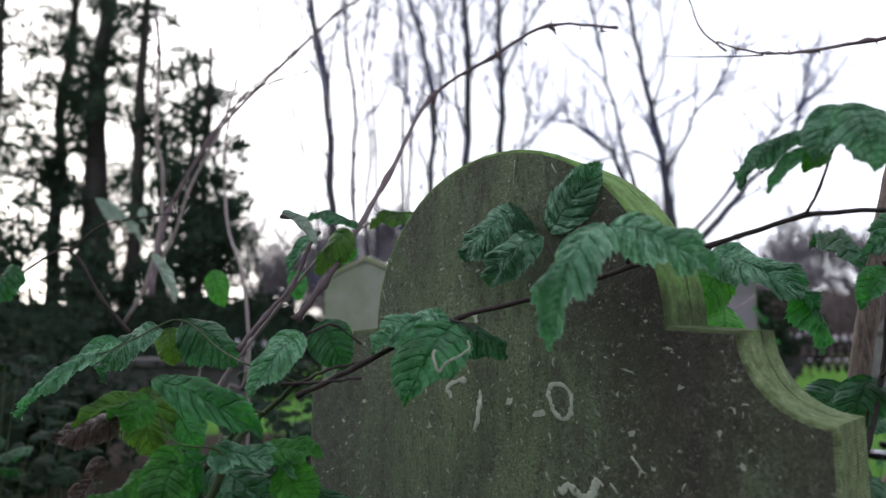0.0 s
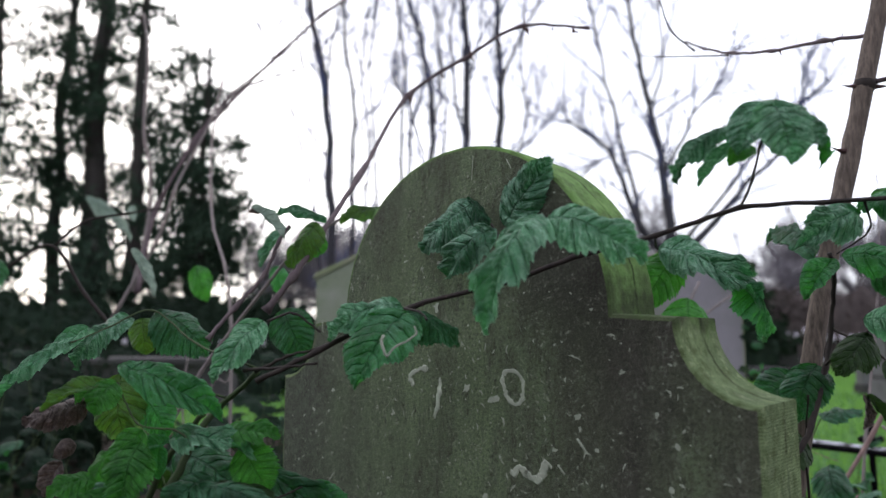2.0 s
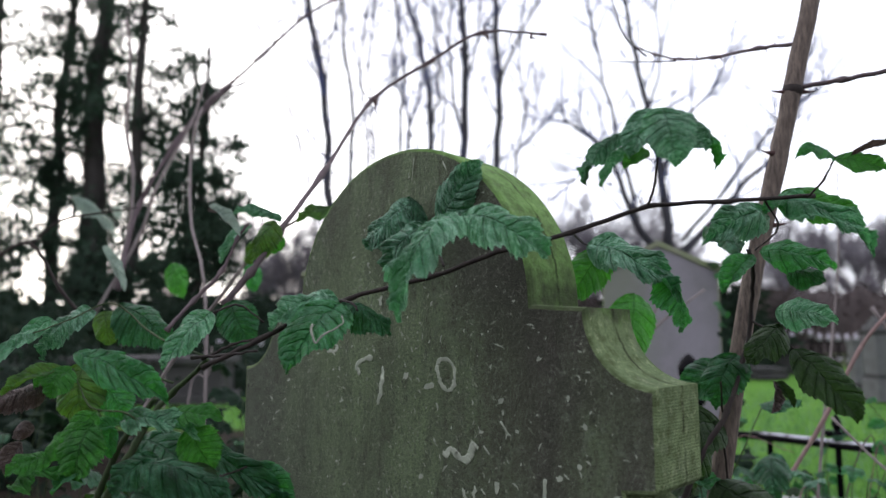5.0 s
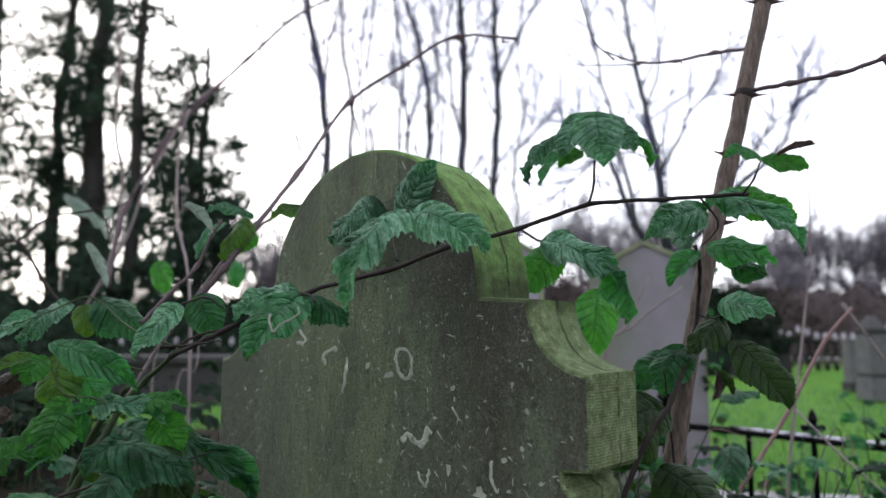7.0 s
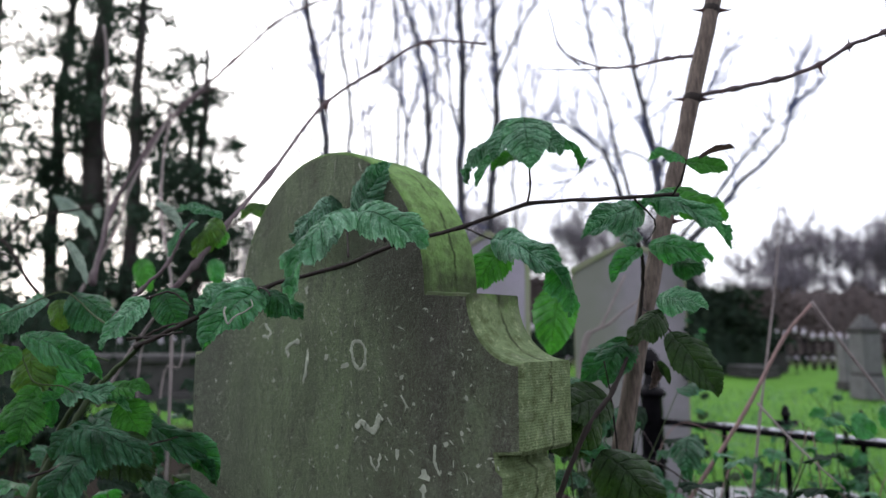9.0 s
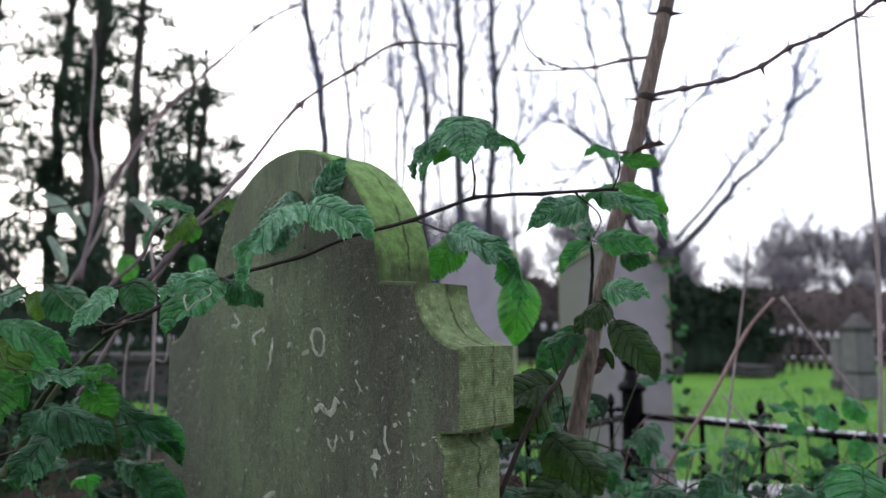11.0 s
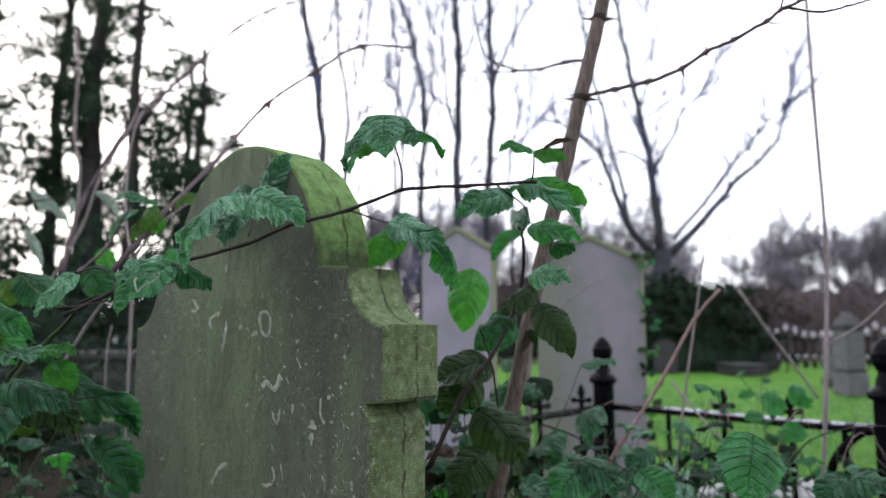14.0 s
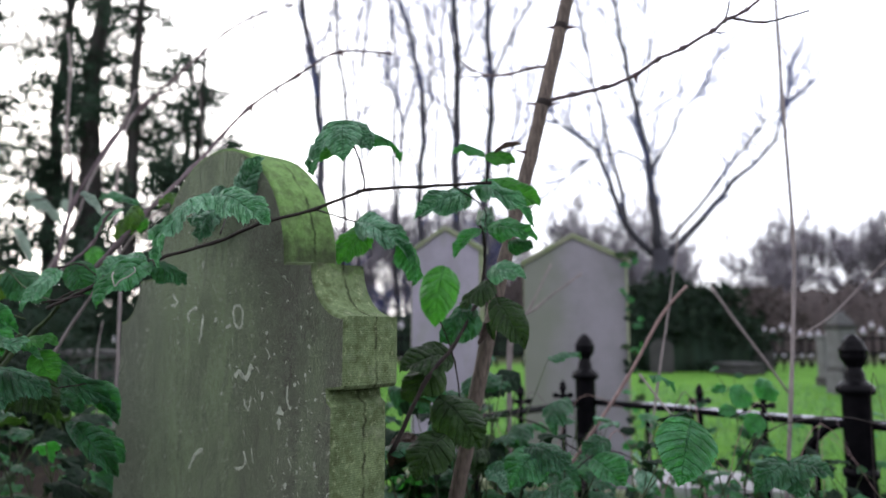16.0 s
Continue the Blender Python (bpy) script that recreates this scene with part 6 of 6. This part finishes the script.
dead_stem(.0020, .0010, (-0.347, 1.780, 1.745), (-0.333, 1.800, 1.667), (-0.311, 1.800, 1.592), (-0.306, 1.820, 1.429))
dead_stem(.0040, .0022, (-0.449, 1.250, 0.760), (-0.385, 1.250, 0.876), (-0.278, 1.200, 1.002), (-0.197, 1.150, 1.085), (-0.117, 1.100, 1.126))
dead_stem(.0032, .0020, (-0.683, 2.000, 0.000), (-0.683, 2.000, 0.566), (-0.693, 2.000, 0.718), (-0.691, 2.000, 0.821), (-0.681, 2.000, 0.890))
dead_stem(.0035, .0020, (-0.621, 2.000, 0.000), (-0.621, 2.000, 0.735), (-0.567, 2.000, 0.804), (-0.558, 2.000, 0.890))
dead_stem(.0030, .0016, (0.991, 1.500, 0.742), (1.030, 1.400, 0.659), (1.072, 1.300, 0.588))
dead_stem(.0040, .0020, (-0.579, 1.300, 0.952), (-0.635, 1.300, 1.015), (-0.699, 1.300, 1.105), (-0.766, 1.300, 1.078), (-0.825, 1.300, 1.025), skin=TWIG)
dead_stem(.0028, .0016, (-0.699, 1.300, 1.105), (-0.653, 1.320, 1.156), (-0.580, 1.350, 1.178), (-0.526, 1.380, 1.194), skin=TWIG)
dead_stem(.0045, .0026, (-0.442, 1.600, 0.000), (-0.442, 1.600, 0.940), (-0.567, 1.800, 1.261), (-0.625, 2.000, 1.601), (-0.545, 2.200, 1.819))


def thicket(name, label, x0, x1, y0, y1, z0, z1, count, seed, tones, size):
    """Tangled low growth: short shoots from the ground with leaves on them."""
    rnd = random.Random(seed)
    t = thing(name, label, "undergrowth", "undergrowth")
    sv, sf = [], []
    for i in range(count // 3):
        x, y = rnd.uniform(x0, x1), rnd.uniform(y0, y1)
        h = rnd.uniform(z0, z1)
        dx, dy = rnd.gauss(0, 0.1), rnd.gauss(0, 0.1)
        line = smooth_line([(x, y, 0), (x + dx * 0.3, y + dy * 0.3, h * 0.6), (x + dx, y + dy, h)], 4)
        tube(line, [0.003 - 0.002 * k / (len(line) - 1) for k in range(len(line))], 5, sv, sf)
        for k in range(3):
            p = line[-1 - k * 2]
            an = rnd.uniform(0, 6.28)
            ln = size * rnd.uniform(0.6, 1.25)
            d = np.array((math.cos(an), math.sin(an), rnd.uniform(-0.7, 0.15))) * ln
            leaf(t, p, p + d, ln * rnd.uniform(0.6, 0.85), (rnd.gauss(0, 0.4), rnd.gauss(-0.3, 0.4), 1), rnd.randrange(7), rnd.choice(tones), True)
    ob = link_mesh("shoots", sv, sf, GREEN_TWIG, t)
    ob["kind"] = "stuff"


thicket("undergrowth", "tangled low bramble growth between headstone and railing", 0.5, 2.0, 1.0, 2.3, 0.2, 0.54, 210, 31, "nddggs", 0.07)
thicket("undergrowth", "dense dark bramble leaves beside the stone's edge", 0.46, 1.1, 0.9, 1.5, 0.4, 0.66, 210, 34, "nddgs", 0.075)
thicket("undergrowth", "dark tangled bramble growth beside the headstone", -1.5, -0.3, 0.95, 1.7, 0.25, 0.66, 270, 32, "nodggdn", 0.075)
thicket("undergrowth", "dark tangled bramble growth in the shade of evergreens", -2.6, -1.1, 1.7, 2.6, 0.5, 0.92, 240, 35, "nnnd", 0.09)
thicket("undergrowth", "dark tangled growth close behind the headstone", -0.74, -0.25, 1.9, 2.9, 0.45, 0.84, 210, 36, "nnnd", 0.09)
thicket("undergrowth", "dark low leaves in shade at the foot of the stone", -0.35, 0.0, 0.62, 0.85, 0.3, 0.6, 45, 33, "ndg", 0.07)

thicket("undergrowth", "tangle of small bramble and ivy leaves before the railing", 0.85, 2.15, 1.35, 2.1, 0.2, 0.58, 270, 37, "ddgonsg", 0.055)

thicket("undergrowth", "dark bramble leaves crowding the headstone's back edge", 0.32, 0.52, 0.86, 1.4, 0.42, 0.76, 90, 38, "nnodd", 0.085)

thicket("undergrowth", "dark bramble shoots standing between headstone and cane", 0.46, 0.64, 1.05, 1.6, 0.5, 0.8, 84, 41, "nnodd", 0.08)
thicket("undergrowth", "dark low bramble leaves and dry shoots at the stone's far edge", -0.62, -0.24, 1.0, 1.5, 0.38, 0.68, 150, 39, "nnodd", 0.075)

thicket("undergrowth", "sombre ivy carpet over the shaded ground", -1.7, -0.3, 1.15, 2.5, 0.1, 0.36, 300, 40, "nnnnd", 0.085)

tangle = thing("bramble_tangle", "thin dark leafless shoots arching before the railing", "bramble", "brambles")
rnd = random.Random(52)
for i in range(26):
    x, y = rnd.uniform(0.55, 1.75), rnd.uniform(1.25, 2.0)
    dx, top = rnd.uniform(-0.35, 0.35), rnd.uniform(0.5, 0.74)
    pts = [(x, y, 0.0), (x + dx * 0.15, y, top * 0.7), (x + dx * 0.5, y + rnd.uniform(-0.05, 0.05), top), (x + dx, y + rnd.uniform(-0.1, 0.1), top - rnd.uniform(0.02, 0.2))]
    line = smooth_line(pts, 5)
    r = rnd.uniform(0.0014, 0.0026)
    link_mesh("shoot", *tube(line, [r * (1 - 0.6 * k / (len(line) - 1)) for k in range(len(line))], 5), rnd.choice((TWIG, RED_TWIG, PINK_STEM)), tangle)

creeper = thing("creeper", "small green climbing shoots along the iron rail", "creeper", "brambles")
rnd = random.Random(44)
for i in range(7):
    q = rnd.uniform(0.1, 0.9)
    p = np.array(P1.lerp(P2, q)) + np.array((rnd.gauss(0, 0.05), rnd.gauss(-0.05, 0.03), 0))
    top = p + np.array((rnd.gauss(0, 0.1), rnd.gauss(0, 0.04), rnd.uniform(0.45, 0.74)))
    line = smooth_line([p, (p + top) / 2 + np.array((rnd.gauss(0, 0.05), 0, 0.05)), top], 5)
    v, f = tube(line, [0.003 - 0.0018 * k / (len(line) - 1) for k in range(len(line))], 5)
    link_mesh("shoot", v, f, GREEN_TWIG, creeper)
    for k in range(6):
        b = line[-1 - k]
        an, ln = rnd.uniform(0, 6.28), rnd.uniform(0.035, 0.07)
        leaf(creeper, b, b + np.array((math.cos(an), math.sin(an) * 0.6, rnd.uniform(-0.6, 0.2))) * ln, ln * 0.75, (rnd.gauss(0, 0.3), -0.8, 0.6), rnd.randrange(7), rnd.choice("dggn"), True)

rnd = random.Random(45)
for i in range(34):
    z = 0.35 + 0.95 * rnd.random() ** 0.8
    b = np.array((1.385 + rnd.gauss(0, 0.018), 3.03 + rnd.gauss(0, 0.02), min(z, 1.24)))
    an, ln = rnd.uniform(0, 6.28), rnd.uniform(0.03, 0.055)
    leaf(creeper, b, b + np.array((math.cos(an), -0.3, math.sin(an) * 0.8)) * ln, ln * 0.8, (rnd.gauss(0, 0.3), -0.9, 0.5), rnd.randrange(7), rnd.choice("dgno"), True)

# ---- grass ----
rnd = random.Random(77)
gv, gf = [], []
for i in range(14000):
    y = 2.6 + 9 * rnd.random() ** 1.7
    x = rnd.uniform(-0.55 * y, 0.85 * y)
    if x < 0.3 and y < 7.0:
        continue
    h, an = rnd.uniform(0.03, 0.085), rnd.uniform(0, 6.28)
    c, s = math.cos(an), math.sin(an)
    bend = rnd.uniform(0.2, 0.9) * h
    k = len(gv)
    w = 0.004 + 0.0006 * y
    gv += [(x - c * w, y - s * w, -0.03), (x + c * w, y + s * w, -0.03), (x - s * bend, y + c * bend, h)]
    gf.append((k, k + 1, k + 2))
grass = link_mesh("grass", gv, gf, GRASS)
tagged(grass, "short bright green grass blades on the lawn", "grass", "", "stuff")
